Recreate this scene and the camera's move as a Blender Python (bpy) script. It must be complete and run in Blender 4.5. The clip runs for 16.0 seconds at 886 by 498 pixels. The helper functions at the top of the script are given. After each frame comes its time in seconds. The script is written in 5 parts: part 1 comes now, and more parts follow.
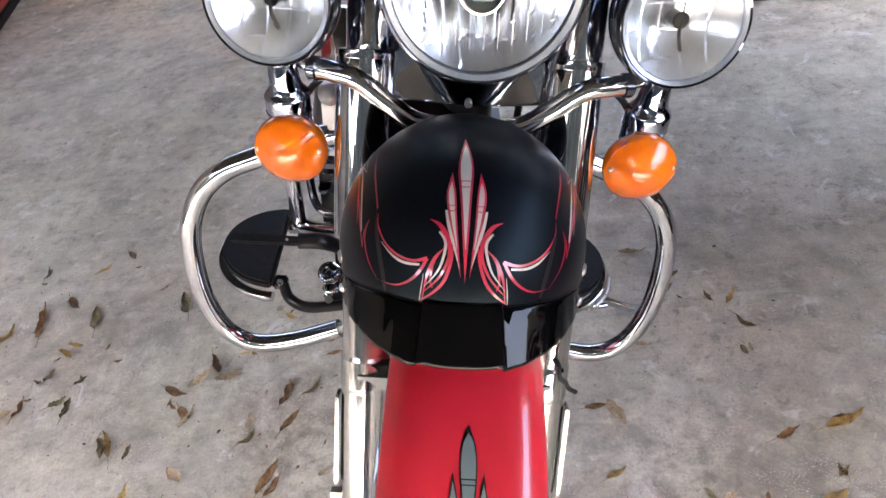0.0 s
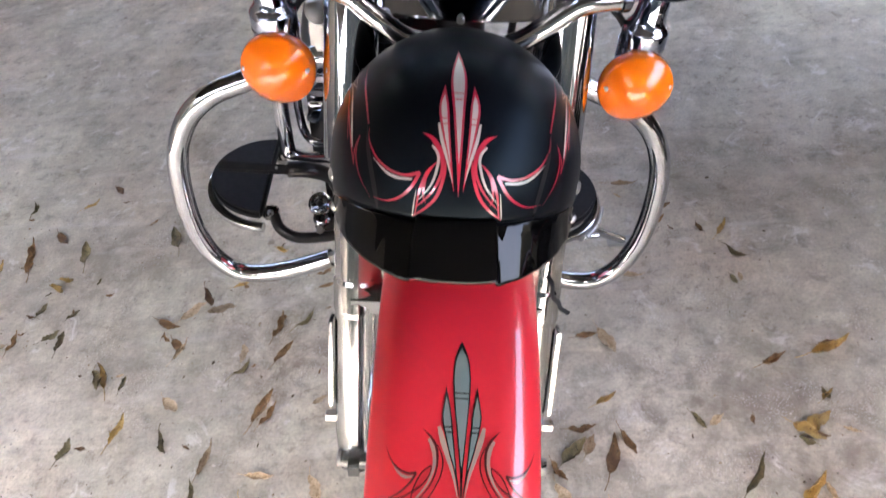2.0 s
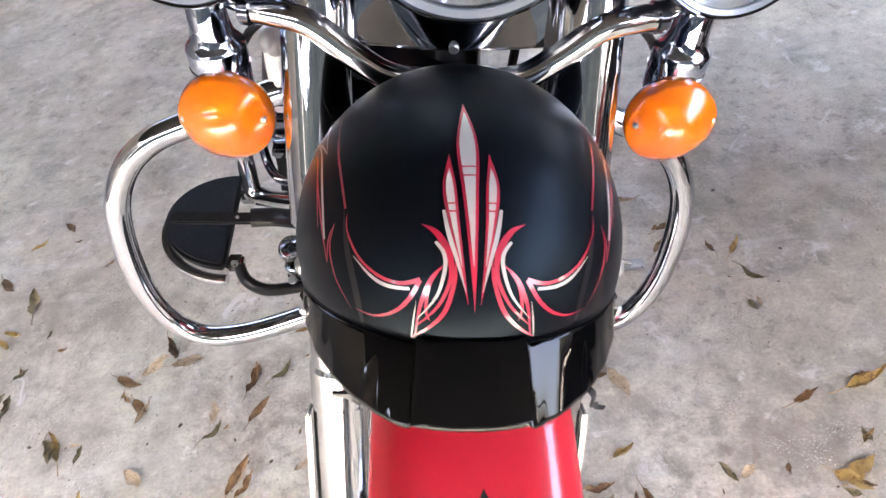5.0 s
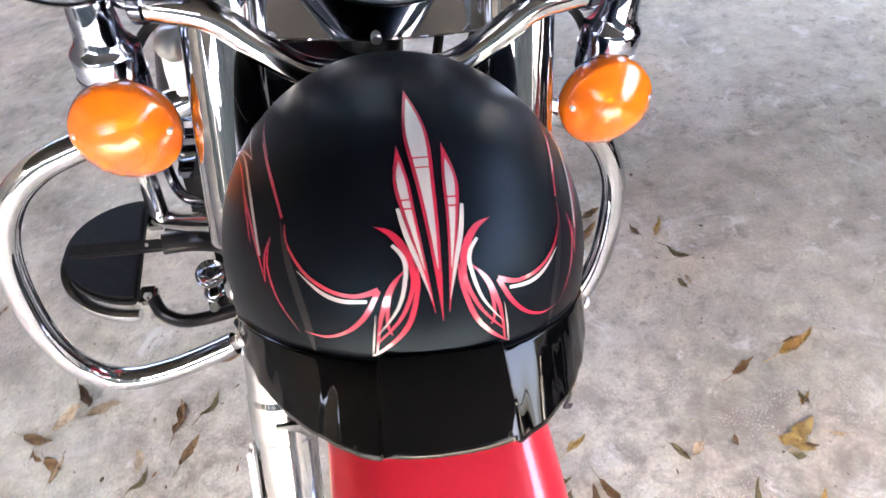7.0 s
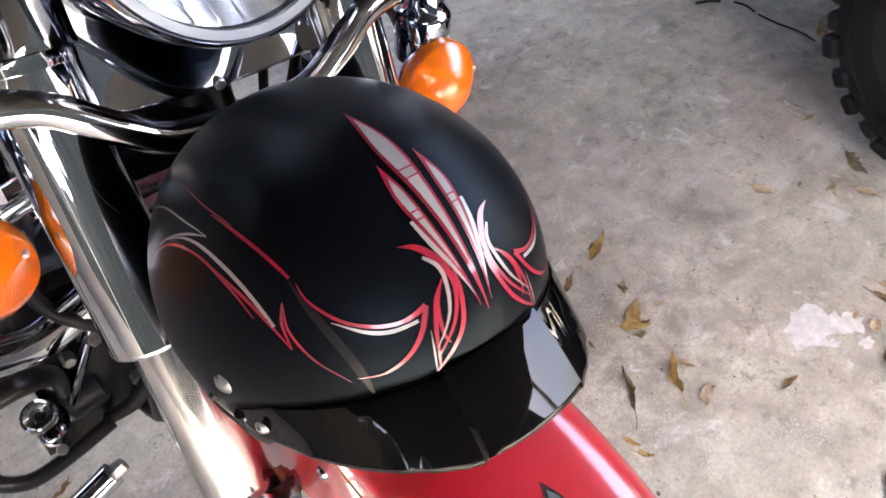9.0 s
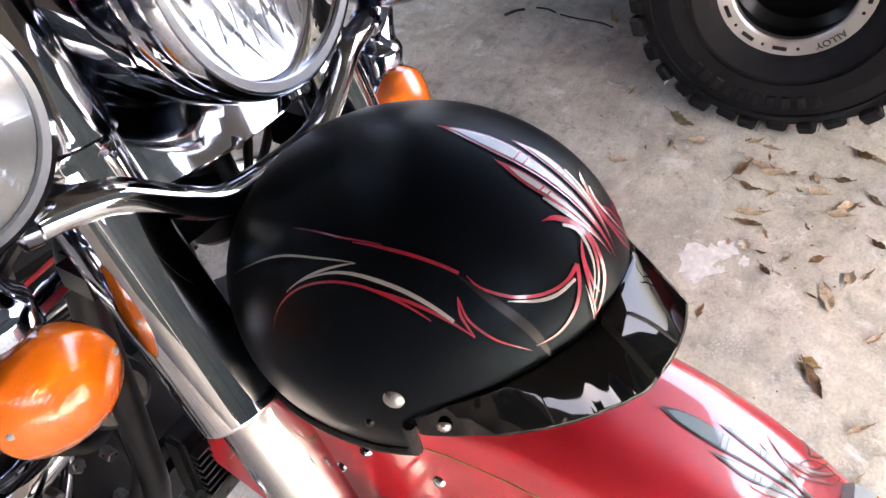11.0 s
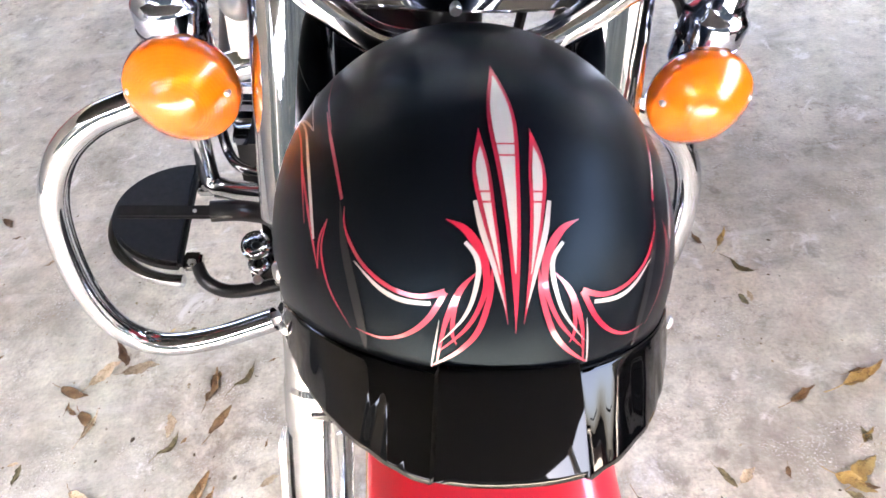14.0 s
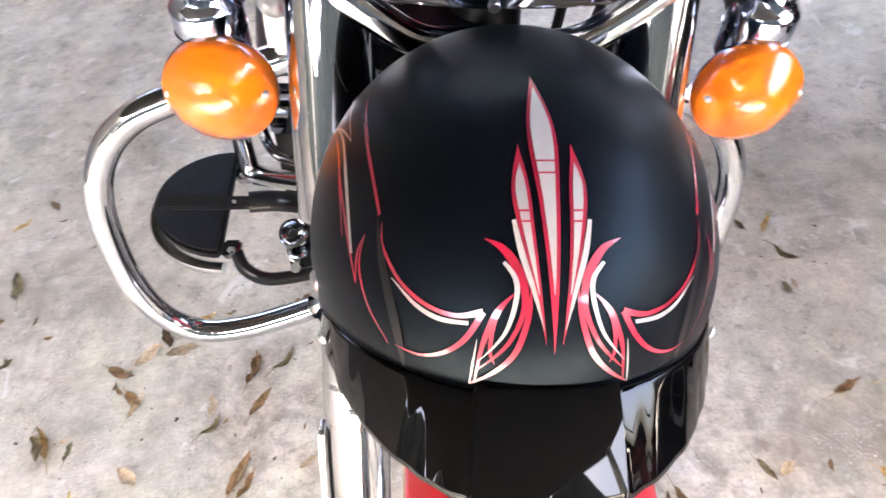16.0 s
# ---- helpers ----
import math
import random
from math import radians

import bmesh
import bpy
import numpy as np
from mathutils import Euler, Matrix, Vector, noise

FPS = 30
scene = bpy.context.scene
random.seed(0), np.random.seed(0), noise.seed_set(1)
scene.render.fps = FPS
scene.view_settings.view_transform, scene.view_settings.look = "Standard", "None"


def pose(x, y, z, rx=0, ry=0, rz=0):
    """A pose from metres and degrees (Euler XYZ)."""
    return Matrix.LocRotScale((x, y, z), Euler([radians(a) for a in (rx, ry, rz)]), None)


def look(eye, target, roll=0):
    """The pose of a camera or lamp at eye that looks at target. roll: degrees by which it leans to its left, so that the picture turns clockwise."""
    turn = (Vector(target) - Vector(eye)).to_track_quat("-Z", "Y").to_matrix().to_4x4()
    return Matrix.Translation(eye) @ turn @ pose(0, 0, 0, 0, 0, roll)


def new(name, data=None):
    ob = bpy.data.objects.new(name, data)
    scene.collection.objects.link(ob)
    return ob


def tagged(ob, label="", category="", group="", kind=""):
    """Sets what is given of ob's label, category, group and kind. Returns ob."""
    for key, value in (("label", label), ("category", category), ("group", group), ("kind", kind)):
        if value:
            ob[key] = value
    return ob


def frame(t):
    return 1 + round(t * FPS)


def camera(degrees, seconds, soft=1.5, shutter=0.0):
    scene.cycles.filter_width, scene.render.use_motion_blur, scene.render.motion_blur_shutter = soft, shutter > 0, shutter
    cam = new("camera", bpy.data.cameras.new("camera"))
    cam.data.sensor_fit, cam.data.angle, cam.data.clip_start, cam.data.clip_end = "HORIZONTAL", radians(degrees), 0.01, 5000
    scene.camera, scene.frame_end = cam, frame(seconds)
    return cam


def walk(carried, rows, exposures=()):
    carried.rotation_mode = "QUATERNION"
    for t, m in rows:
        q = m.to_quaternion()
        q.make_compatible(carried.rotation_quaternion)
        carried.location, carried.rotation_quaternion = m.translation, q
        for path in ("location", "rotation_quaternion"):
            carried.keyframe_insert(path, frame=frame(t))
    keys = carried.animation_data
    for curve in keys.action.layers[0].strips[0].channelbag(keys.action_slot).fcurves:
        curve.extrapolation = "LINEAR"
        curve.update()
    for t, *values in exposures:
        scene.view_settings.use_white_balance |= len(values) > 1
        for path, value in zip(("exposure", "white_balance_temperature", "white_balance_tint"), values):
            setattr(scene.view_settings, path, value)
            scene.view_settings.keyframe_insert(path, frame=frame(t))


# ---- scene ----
cam = camera(66.2, 16.0, soft=1.5, shutter=0.6)
PATH = [
    (0, (0.116, 0.105, 1.187), (-0.139, 1.577, -0.143), -11.1),
    (0.5, (0.116, 0.107, 1.189), (-0.139, 1.591, -0.127), -11.3),
    (1, (0.113, 0.105, 1.18), (-0.158, 1.528, -0.2), -11.7),
    (1.5, (0.116, 0.099, 1.184), (-0.114, 1.499, -0.225), -11.0),
    (2, (0.112, 0.095, 1.168), (-0.13, 1.446, -0.287), -11.6),
    (2.5, (0.115, 0.081, 1.161), (-0.145, 1.386, -0.332), -13.1),
    (3, (0.119, 0.08, 1.161), (-0.149, 1.38, -0.335), -13.5),
    (3.5, (0.128, 0.106, 1.166), (-0.13, 1.479, -0.265), -11.4),
    (6, (0.06, 0.299, 1.078), (-0.009, 1.623, -0.419), -12.2),
    (6.5, (0.07, 0.287, 1.074), (0.094, 1.608, -0.428), -9.8),
    (7, (0.06, 0.281, 1.084), (0.121, 1.616, -0.404), -10.4),
    (7.5, (0.0, 0.306, 1.092), (0.304, 1.571, -0.427), -9.9),
    (8, (-0.047, 0.33, 1.096), (0.555, 1.484, -0.423), -7.7),
    (8.5, (-0.045, 0.321, 1.096), (0.6, 1.425, -0.442), -8.2),
    (11, (-0.198, 0.425, 1.121), (0.892, 1.151, -0.39), -6.8),
    (11.5, (-0.161, 0.359, 1.126), (0.777, 1.338, -0.344), -10.1),
    (12, (-0.112, 0.29, 1.129), (0.528, 1.533, -0.301), -11.2),
    (12.5, (-0.08, 0.333, 1.099), (0.384, 1.596, -0.381), -11.3),
    (13, (-0.054, 0.347, 1.091), (0.276, 1.608, -0.426), -7.4),
    (13.5, (0.006, 0.325, 1.093), (0.093, 1.635, -0.415), -7.4),
    (14, (0.046, 0.316, 1.057), (-0.02, 1.637, -0.444), -9.3),
    (14.5, (0.044, 0.318, 1.051), (-0.054, 1.651, -0.437), -9.1),
    (15, (0.047, 0.323, 1.053), (-0.083, 1.635, -0.45), -9.4),
    (15.5, (0.056, 0.325, 1.057), (-0.238, 1.625, -0.435), -15.2),
    (16, (0.047, 0.332, 1.067), (-0.131, 1.603, -0.466), -13.0),
]
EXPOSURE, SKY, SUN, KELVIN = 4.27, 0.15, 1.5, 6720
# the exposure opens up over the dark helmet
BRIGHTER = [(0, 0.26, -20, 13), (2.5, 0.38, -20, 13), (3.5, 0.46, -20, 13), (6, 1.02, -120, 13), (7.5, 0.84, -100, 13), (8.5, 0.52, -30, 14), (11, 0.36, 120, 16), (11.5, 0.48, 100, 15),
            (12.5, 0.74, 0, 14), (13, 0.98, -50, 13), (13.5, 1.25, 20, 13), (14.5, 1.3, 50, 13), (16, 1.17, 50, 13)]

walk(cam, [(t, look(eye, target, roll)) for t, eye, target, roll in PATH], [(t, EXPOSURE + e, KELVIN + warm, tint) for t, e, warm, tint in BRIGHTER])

# ---- world and light ----
world = bpy.data.worlds.new("sky")
scene.world = world
world.use_nodes = True
wn = world.node_tree
wn.nodes.clear()
sky = wn.nodes.new("ShaderNodeTexSky")
sky.sky_type, sky.sun_disc = 'NISHITA', False
sky.sun_elevation, sky.sun_rotation = radians(62), radians(184)
sky.dust_density, sky.air_density, sky.ozone_density = 7.0, 0.8, 0.5
wbg = wn.nodes.new("ShaderNodeBackground")
wbg.inputs["Strength"].default_value = SKY
wout = wn.nodes.new("ShaderNodeOutputWorld")
wn.links.new(sky.outputs[0], wbg.inputs[0])
wn.links.new(wbg.outputs[0], wout.inputs[0])
sun = new("sun", bpy.data.lights.new("sun", 'SUN'))
sun.data.energy, sun.data.angle, sun.data.color = SUN, radians(3), (1.0, 0.95, 0.88)
sun.matrix_world = look((-0.35, -4.6, 8.8), (0, 0, 0))


# ---- materials ----
def mat(name, colour, rough=0.5, metal=0.0, **more):
    m = bpy.data.materials.new(name)
    m.use_nodes = True
    p = m.node_tree.nodes["Principled BSDF"]
    p.inputs["Base Color"].default_value = (*colour, 1)
    p.inputs["Roughness"].default_value = rough
    p.inputs["Metallic"].default_value = metal
    for k, v in more.items():
        p.inputs[k.replace("_", " ")].default_value = v
    return m


def tex(m, kind, scale, coords="Object", **props):
    t = m.node_tree
    c = t.nodes.new("ShaderNodeTexCoord")
    n = t.nodes.new(kind)
    n.inputs["Scale"].default_value = scale
    for k, v in props.items():
        n.inputs[k].default_value = v
    t.links.new(c.outputs[coords], n.inputs["Vector"])
    return n


def ramp(m, source, stops):
    r = m.node_tree.nodes.new("ShaderNodeValToRGB")
    while len(r.color_ramp.elements) < len(stops):
        r.color_ramp.elements.new(0.5)
    for e, (pos, col) in zip(r.color_ramp.elements, stops):
        e.position, e.color = pos, (*col, 1)
    m.node_tree.links.new(source, r.inputs[0])
    return r.outputs[0]


def mix(m, fac, a, b, kind='MIX'):
    n = m.node_tree.nodes.new("ShaderNodeMix")
    n.data_type, n.blend_type = 'RGBA', kind
    for i, v in ((0, fac), (6, a), (7, b)):
        if hasattr(v, "is_linked"):
            m.node_tree.links.new(v, n.inputs[i])
        elif i == 0:
            n.inputs[i].default_value = v
        else:
            n.inputs[i].default_value = (*v, 1)
    return n.outputs[2]


def feed(m, name, source):
    m.node_tree.links.new(source, m.node_tree.nodes["Principled BSDF"].inputs[name])


def bump(m, source, strength, distance):
    b = m.node_tree.nodes.new("ShaderNodeBump")
    b.inputs["Strength"].default_value, b.inputs["Distance"].default_value = strength, distance
    m.node_tree.links.new(source, b.inputs["Height"])
    feed(m, "Normal", b.outputs[0])
    return b


def grain(m, scale, lo, hi, detail=6.0):
    """Colour varied between lo and hi by fine noise."""
    n = tex(m, "ShaderNodeTexNoise", scale, Detail=detail, Roughness=0.6)
    feed(m, "Base Color", ramp(m, n.outputs[0], [(0.3, lo), (0.7, hi)]))
    return n


def worn(m, scale, lo, hi):
    """Roughness varied between lo and hi, as smears and dust."""
    n = tex(m, "ShaderNodeTexNoise", scale, Detail=5.0, Roughness=0.65)
    feed(m, "Roughness", ramp(m, n.outputs[0], [(0.35, (lo,) * 3), (0.75, (hi,) * 3)]))
    return n


def concrete_material():
    m = mat("weathered_concrete", (0.42, 0.405, 0.38), 0.88)

    def tone(kind_scale, detail, rough, distort, stops):
        n = tex(m, "ShaderNodeTexNoise", kind_scale, Detail=detail, Roughness=rough, Distortion=distort)
        return n, ramp(m, n.outputs[0], [(p, (v, v * 0.988, v * 0.955)) for p, v in stops])

    broad, c1 = tone(1.1, 5.0, 0.6, 0.8, [(0.32, 0.56), (0.5, 0.64), (0.68, 0.7)])
    patch, c2 = tone(4.6, 7.0, 0.6, 0.25, [(0.30, 0.62), (0.42, 0.86), (0.52, 1.0), (0.64, 1.08), (0.76, 1.28)])
    mottle, c3 = tone(21.0, 8.0, 0.62, 0.2, [(0.30, 0.62), (0.43, 0.92), (0.55, 1.0), (0.72, 1.2)])
    fine, c4 = tone(150.0, 6.0, 0.7, 0.0, [(0.3, 0.76), (0.5, 1.0), (0.72, 1.16)])
    col = mix(m, 1.0, mix(m, 1.0, mix(m, 1.0, c1, c2, 'MULTIPLY'), c3, 'MULTIPLY'), c4, 'MULTIPLY')
    # tan and grey-green areas
    hue = tex(m, "ShaderNodeTexNoise", 0.85, Detail=6.0, Roughness=0.62, Distortion=0.7)
    col = mix(m, 1.0, col, ramp(m, hue.outputs[0], [(0.36, (0.97, 1.0, 0.955)), (0.5, (1.0, 0.985, 0.96)), (0.64, (1.06, 0.985, 0.925))]), 'MULTIPLY')
    # brown dirt rubbed into the skin
    dirt = tex(m, "ShaderNodeTexNoise", 34.0, Detail=9.0, Roughness=0.72, Distortion=0.3)
    where = tex(m, "ShaderNodeTexNoise", 3.1, Detail=5.0, Roughness=0.6)
    dirty = mix(m, 1.0, ramp(m, dirt.outputs[0], [(0.53, (0, 0, 0)), (0.64, (0.75, 0.75, 0.75))]), ramp(m, where.outputs[0], [(0.44, (0.12, 0.12, 0.12)), (0.6, (1, 1, 1))]), 'MULTIPLY')
    col = mix(m, dirty, col, (0.26, 0.215, 0.17))
    # pale scuffs where the skin is worn off
    scuff = tex(m, "ShaderNodeTexNoise", 11.0, Detail=11.0, Roughness=0.76, Distortion=0.6)
    col = mix(m, ramp(m, scuff.outputs[0], [(0.565, (0, 0, 0)), (0.63, (0.8, 0.8, 0.8))]), col, (0.8, 0.785, 0.75))
    # trowel streaks, long and shallow
    turned = m.node_tree.nodes.new("ShaderNodeMapping")
    turned.inputs["Rotation"].default_value, turned.inputs["Scale"].default_value = (0, 0, radians(24)), (1.6, 9.0, 1.0)
    streak = tex(m, "ShaderNodeTexNoise", 1.5, Detail=9.0, Roughness=0.7, Distortion=0.4)
    m.node_tree.links.new(streak.inputs["Vector"].links[0].from_socket, turned.inputs["Vector"])
    m.node_tree.links.new(turned.outputs[0], streak.inputs["Vector"])
    col = mix(m, ramp(m, streak.outputs[0], [(0.54, (0, 0, 0)), (0.7, (0.6, 0.6, 0.6))]), col, (0.74, 0.72, 0.685))
    col = mix(m, ramp(m, streak.outputs[0], [(0.3, (0.45, 0.45, 0.45)), (0.42, (0, 0, 0))]), col, (0.3, 0.28, 0.245))
    # brown damp stains
    damp = tex(m, "ShaderNodeTexNoise", 2.3, Detail=7.0, Roughness=0.66, Distortion=0.9)
    col = mix(m, ramp(m, damp.outputs[0], [(0.53, (0, 0, 0)), (0.68, (0.55, 0.55, 0.55))]), col, (0.24, 0.215, 0.165))
    # a brown stained patch beside the fork and a grey one by the wheel
    here = m.node_tree.nodes.new("ShaderNodeNewGeometry")
    for spot, reach, tint in (((-0.38, 0.86, 0), 0.34, (0.16, 0.115, 0.085)), ((-0.95, 1.15, 0), 0.5, (0.3, 0.27, 0.22)), ((0.3, 0.7, 0), 0.42, (0.2, 0.17, 0.14)), ((0.66, 0.66, 0), 0.5, (0.3, 0.262, 0.218))):
        away = m.node_tree.nodes.new("ShaderNodeVectorMath")
        away.operation = 'DISTANCE'
        m.node_tree.links.new(here.outputs["Position"], away.inputs[0])
        away.inputs[1].default_value = spot
        ragged = tex(m, "ShaderNodeTexNoise", 13.0, Detail=9.0, Roughness=0.7, Distortion=0.5)
        inside = ramp(m, away.outputs["Value"], [(0.0, (0.85, 0.85, 0.85)), (reach, (0, 0, 0))])
        col = mix(m, mix(m, 1.0, inside, ramp(m, ragged.outputs[0], [(0.44, (0, 0, 0)), (0.6, (0.8, 0.8, 0.8))]), 'MULTIPLY'), col, tint)
    # rough spots where pale grit shows
    speck = tex(m, "ShaderNodeTexNoise", 260.0, Detail=3.0, Roughness=0.6)
    rough = tex(m, "ShaderNodeTexNoise", 7.5, Detail=5.0, Roughness=0.62)
    grit = mix(m, 1.0, ramp(m, speck.outputs[0], [(0.56, (0, 0, 0)), (0.63, (1, 1, 1))]), ramp(m, rough.outputs[0], [(0.52, (0, 0, 0)), (0.62, (0.85, 0.85, 0.85))]), 'MULTIPLY')
    col = mix(m, grit, col, (0.78, 0.77, 0.75))
    # pits
    pits = tex(m, "ShaderNodeTexVoronoi", 60.0)
    hole = ramp(m, pits.outputs["Distance"], [(0.05, (1, 1, 1)), (0.16, (0, 0, 0))])
    some = tex(m, "ShaderNodeTexNoise", 9.0, Detail=4.0)
    hole = mix(m, 1.0, hole, ramp(m, some.outputs[0], [(0.52, (0, 0, 0)), (0.66, (0.7, 0.7, 0.7))]), 'MULTIPLY')
    col = mix(m, hole, col, (0.12, 0.11, 0.1))
    # hairline cracks
    cells = tex(m, "ShaderNodeTexVoronoi", 0.62)
    cells.feature = 'DISTANCE_TO_EDGE'
    warp = tex(m, "ShaderNodeTexNoise", 3.4, Detail=7.0)
    shift = mix(m, 0.25, cells.inputs["Vector"].links[0].from_socket, warp.outputs["Color"], 'ADD')
    m.node_tree.links.new(shift, cells.inputs["Vector"])
    crack = ramp(m, cells.outputs["Distance"], [(0.0, (1, 1, 1)), (0.002, (0, 0, 0))])
    broken = tex(m, "ShaderNodeTexNoise", 2.7, Detail=3.0)
    crack = mix(m, 1.0, crack, ramp(m, broken.outputs[0], [(0.6, (0, 0, 0)), (0.67, (0.6, 0.6, 0.6))]), 'MULTIPLY')
    col = mix(m, crack, col, (0.13, 0.12, 0.11))
    feed(m, "Base Color", col)
    h = mix(m, 0.5, mix(m, 0.45, mix(m, 0.4, mix(m, 0.5, mix(m, 0.5, fine.outputs[0], scuff.outputs[0]), mottle.outputs[0]), streak.outputs[0]), hole, 'SUBTRACT'), grit, 'ADD')
    bump(m, h, 0.7, 0.005)
    return m


CONCRETE = concrete_material()
CHROME = mat("chrome", (0.57, 0.585, 0.62), 0.045, 1.0)
COVER_CHROME = mat("cover_chrome", (0.45, 0.46, 0.49), 0.04, 1.0)
worn(COVER_CHROME, 22.0, 0.02, 0.06)
worn(CHROME, 22.0, 0.02, 0.06)
BLUE_CHROME = mat("blue_tinted_chrome", (0.38, 0.42, 0.52), 0.06, 1.0)
worn(BLUE_CHROME, 25.0, 0.04, 0.09)
NACELLE_CHROME = mat("deep_chrome", (0.4, 0.42, 0.47), 0.05, 1.0)
worn(NACELLE_CHROME, 20.0, 0.03, 0.07)
DARK_CHROME = mat("smoked_chrome", (0.12, 0.13, 0.16), 0.06, 1.0)
worn(DARK_CHROME, 18.0, 0.03, 0.09)
ALLOY = mat("polished_aluminium", (0.43, 0.435, 0.445), 0.14, 1.0)
worn(ALLOY, 30.0, 0.09, 0.16)
STEEL = mat("zinc_steel", (0.45, 0.45, 0.44), 0.35, 1.0)
worn(STEEL, 80.0, 0.25, 0.5)
MATTE_BLACK = mat("matte_black_shell", (0.0022, 0.0027, 0.004), 0.4, Specular_IOR_Level=0.105, Specular_Tint=(0.55, 0.8, 1.0, 1.0))
worn(MATTE_BLACK, 9.0, 0.35, 0.41)
bump(MATTE_BLACK, tex(MATTE_BLACK, "ShaderNodeTexNoise", 900.0, Detail=2.0).outputs[0], 0.05, 0.0005)
# lighter black that paints the soft highlight on the helmet's creases
CREASE_SHEEN = mat("crease_sheen_black", (0.006, 0.0066, 0.0078), 0.36, Specular_IOR_Level=0.22)
worn(CREASE_SHEEN, 20.0, 0.27, 0.34)
GLOSS_BLACK = mat("gloss_black_plastic", (0.0015, 0.0015, 0.0018), 0.03, Specular_IOR_Level=0.3)
worn(GLOSS_BLACK, 25.0, 0.02, 0.05)
BLACK_PAINT = mat("black_enamel", (0.006, 0.006, 0.0065), 0.3, Specular_IOR_Level=0.35)
grain(BLACK_PAINT, 60.0, (0.004, 0.004, 0.0045), (0.01, 0.01, 0.0105))
RUBBER = mat("black_rubber", (0.007, 0.007, 0.0075), 0.6, Specular_IOR_Level=0.3)
grain(RUBBER, 120.0, (0.004, 0.004, 0.0045), (0.011, 0.011, 0.0115))
# pale grey that paints both scuffs and gloss reflections on the lug edges
SCUFF_GLOSS = mat("scuff_and_gloss_edge", (0.42, 0.42, 0.43), 0.5)
grain(SCUFF_GLOSS, 90.0, (0.16, 0.16, 0.165), (0.55, 0.55, 0.56))
TYRE = mat("dusty_tyre_rubber", (0.008, 0.008, 0.0085), 0.6, Specular_IOR_Level=0.22)
grain(TYRE, 14.0, (0.0035, 0.0037, 0.0045), (0.011, 0.0115, 0.0135))
RED = mat("red_lacquer", (0.56, 0.014, 0.022), 0.28, Coat_Weight=1.0, Coat_Roughness=0.04)
grain(RED, 7.0, (0.56, 0.018, 0.03), (0.64, 0.024, 0.04))
STRIPE_RED = mat("pinstripe_red", (0.29, 0.006, 0.028), 0.3, Coat_Weight=1.0, Coat_Roughness=0.08)
STRIPE_SILVER = mat("pinstripe_silver", (0.31, 0.3, 0.285), 0.35, Coat_Weight=0.6, Coat_Roughness=0.1)
STRIPE_GREY = mat("pinstripe_grey", (0.16, 0.2, 0.185), 0.35, Coat_Weight=1.0, Coat_Roughness=0.05)
STRIPE_TAN = mat("pinstripe_tan", (0.31, 0.21, 0.17), 0.35, Coat_Weight=1.0, Coat_Roughness=0.05)
STRIPE_BLACK = mat("pinstripe_black", (0.01, 0.008, 0.008), 0.35, Coat_Weight=1.0, Coat_Roughness=0.05)
STRIPE_MAROON = mat("pinstripe_maroon", (0.09, 0.004, 0.006), 0.35, Coat_Weight=1.0, Coat_Roughness=0.05)
STRIPE_GOLD = mat("pinstripe_gold", (0.5, 0.33, 0.13), 0.4)
AMBER = mat("amber_plastic", (0.95, 0.19, 0.003), 0.25, Transmission_Weight=0.35, IOR=1.35, Coat_Weight=0.9, Coat_Roughness=0.09)
GLASS = mat("clear_lens", (0.97, 0.98, 1.0), 0.0, Transmission_Weight=1.0, IOR=1.14)
REFLECTOR = mat("faceted_reflector", (0.86, 0.91, 0.96), 0.27, 1.0)
BEZEL = mat("blue_grey_bezel", (0.3, 0.335, 0.38), 0.3, 0.7)
BARK = mat("dark_bark", (0.02, 0.016, 0.012), 0.8)
grain(BARK, 90.0, (0.02, 0.017, 0.014), (0.06, 0.05, 0.04))
GREY_PLATE = mat("grey_satin_plate", (0.33, 0.35, 0.31), 0.35)
grain(GREY_PLATE, 40.0, (0.43, 0.45, 0.4), (0.53, 0.55, 0.49))
MACHINED = mat("machined_alloy", (0.62, 0.62, 0.61), 0.38, 1.0)
worn(MACHINED, 50.0, 0.3, 0.5)
PLASTER = mat("painted_wall", (0.33, 0.31, 0.29), 0.85)
grain(PLASTER, 5.0, (0.28, 0.26, 0.24), (0.38, 0.36, 0.335))
# unseen walls: side grey kept darker for dark reflections, back grey lighter for bounce
DARK_WALL = mat("unseen_side_wall", (0.16, 0.15, 0.14), 0.85)
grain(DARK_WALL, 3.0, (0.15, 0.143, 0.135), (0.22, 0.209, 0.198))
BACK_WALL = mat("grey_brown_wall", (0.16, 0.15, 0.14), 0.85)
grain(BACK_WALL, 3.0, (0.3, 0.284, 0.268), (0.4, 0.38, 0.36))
# unseen ceiling, coloured near black so visor and chrome mirror darkness
DARK_CEILING = mat("near_black_ceiling", (0.01, 0.0096, 0.009), 0.9, Specular_IOR_Level=0.1)
grain(DARK_CEILING, 3.0, (0.006, 0.0058, 0.0056), (0.012, 0.0116, 0.011))
RED_STEEL = mat("red_painted_steel", (0.3, 0.02, 0.02), 0.4)
grain(RED_STEEL, 12.0, (0.22, 0.014, 0.014), (0.34, 0.024, 0.022))
TARP = mat("dark_tarpaulin", (0.03, 0.034, 0.032), 0.5)
grain(TARP, 30.0, (0.02, 0.024, 0.022), (0.05, 0.055, 0.05))
# near-black green, so that the unseen trees mirror dark in visor and chrome
FOLIAGE = mat("far_foliage", (0.03, 0.035, 0.022), 0.9)
grain(FOLIAGE, 1.6, (0.002, 0.0028, 0.0016), (0.016, 0.019, 0.011))
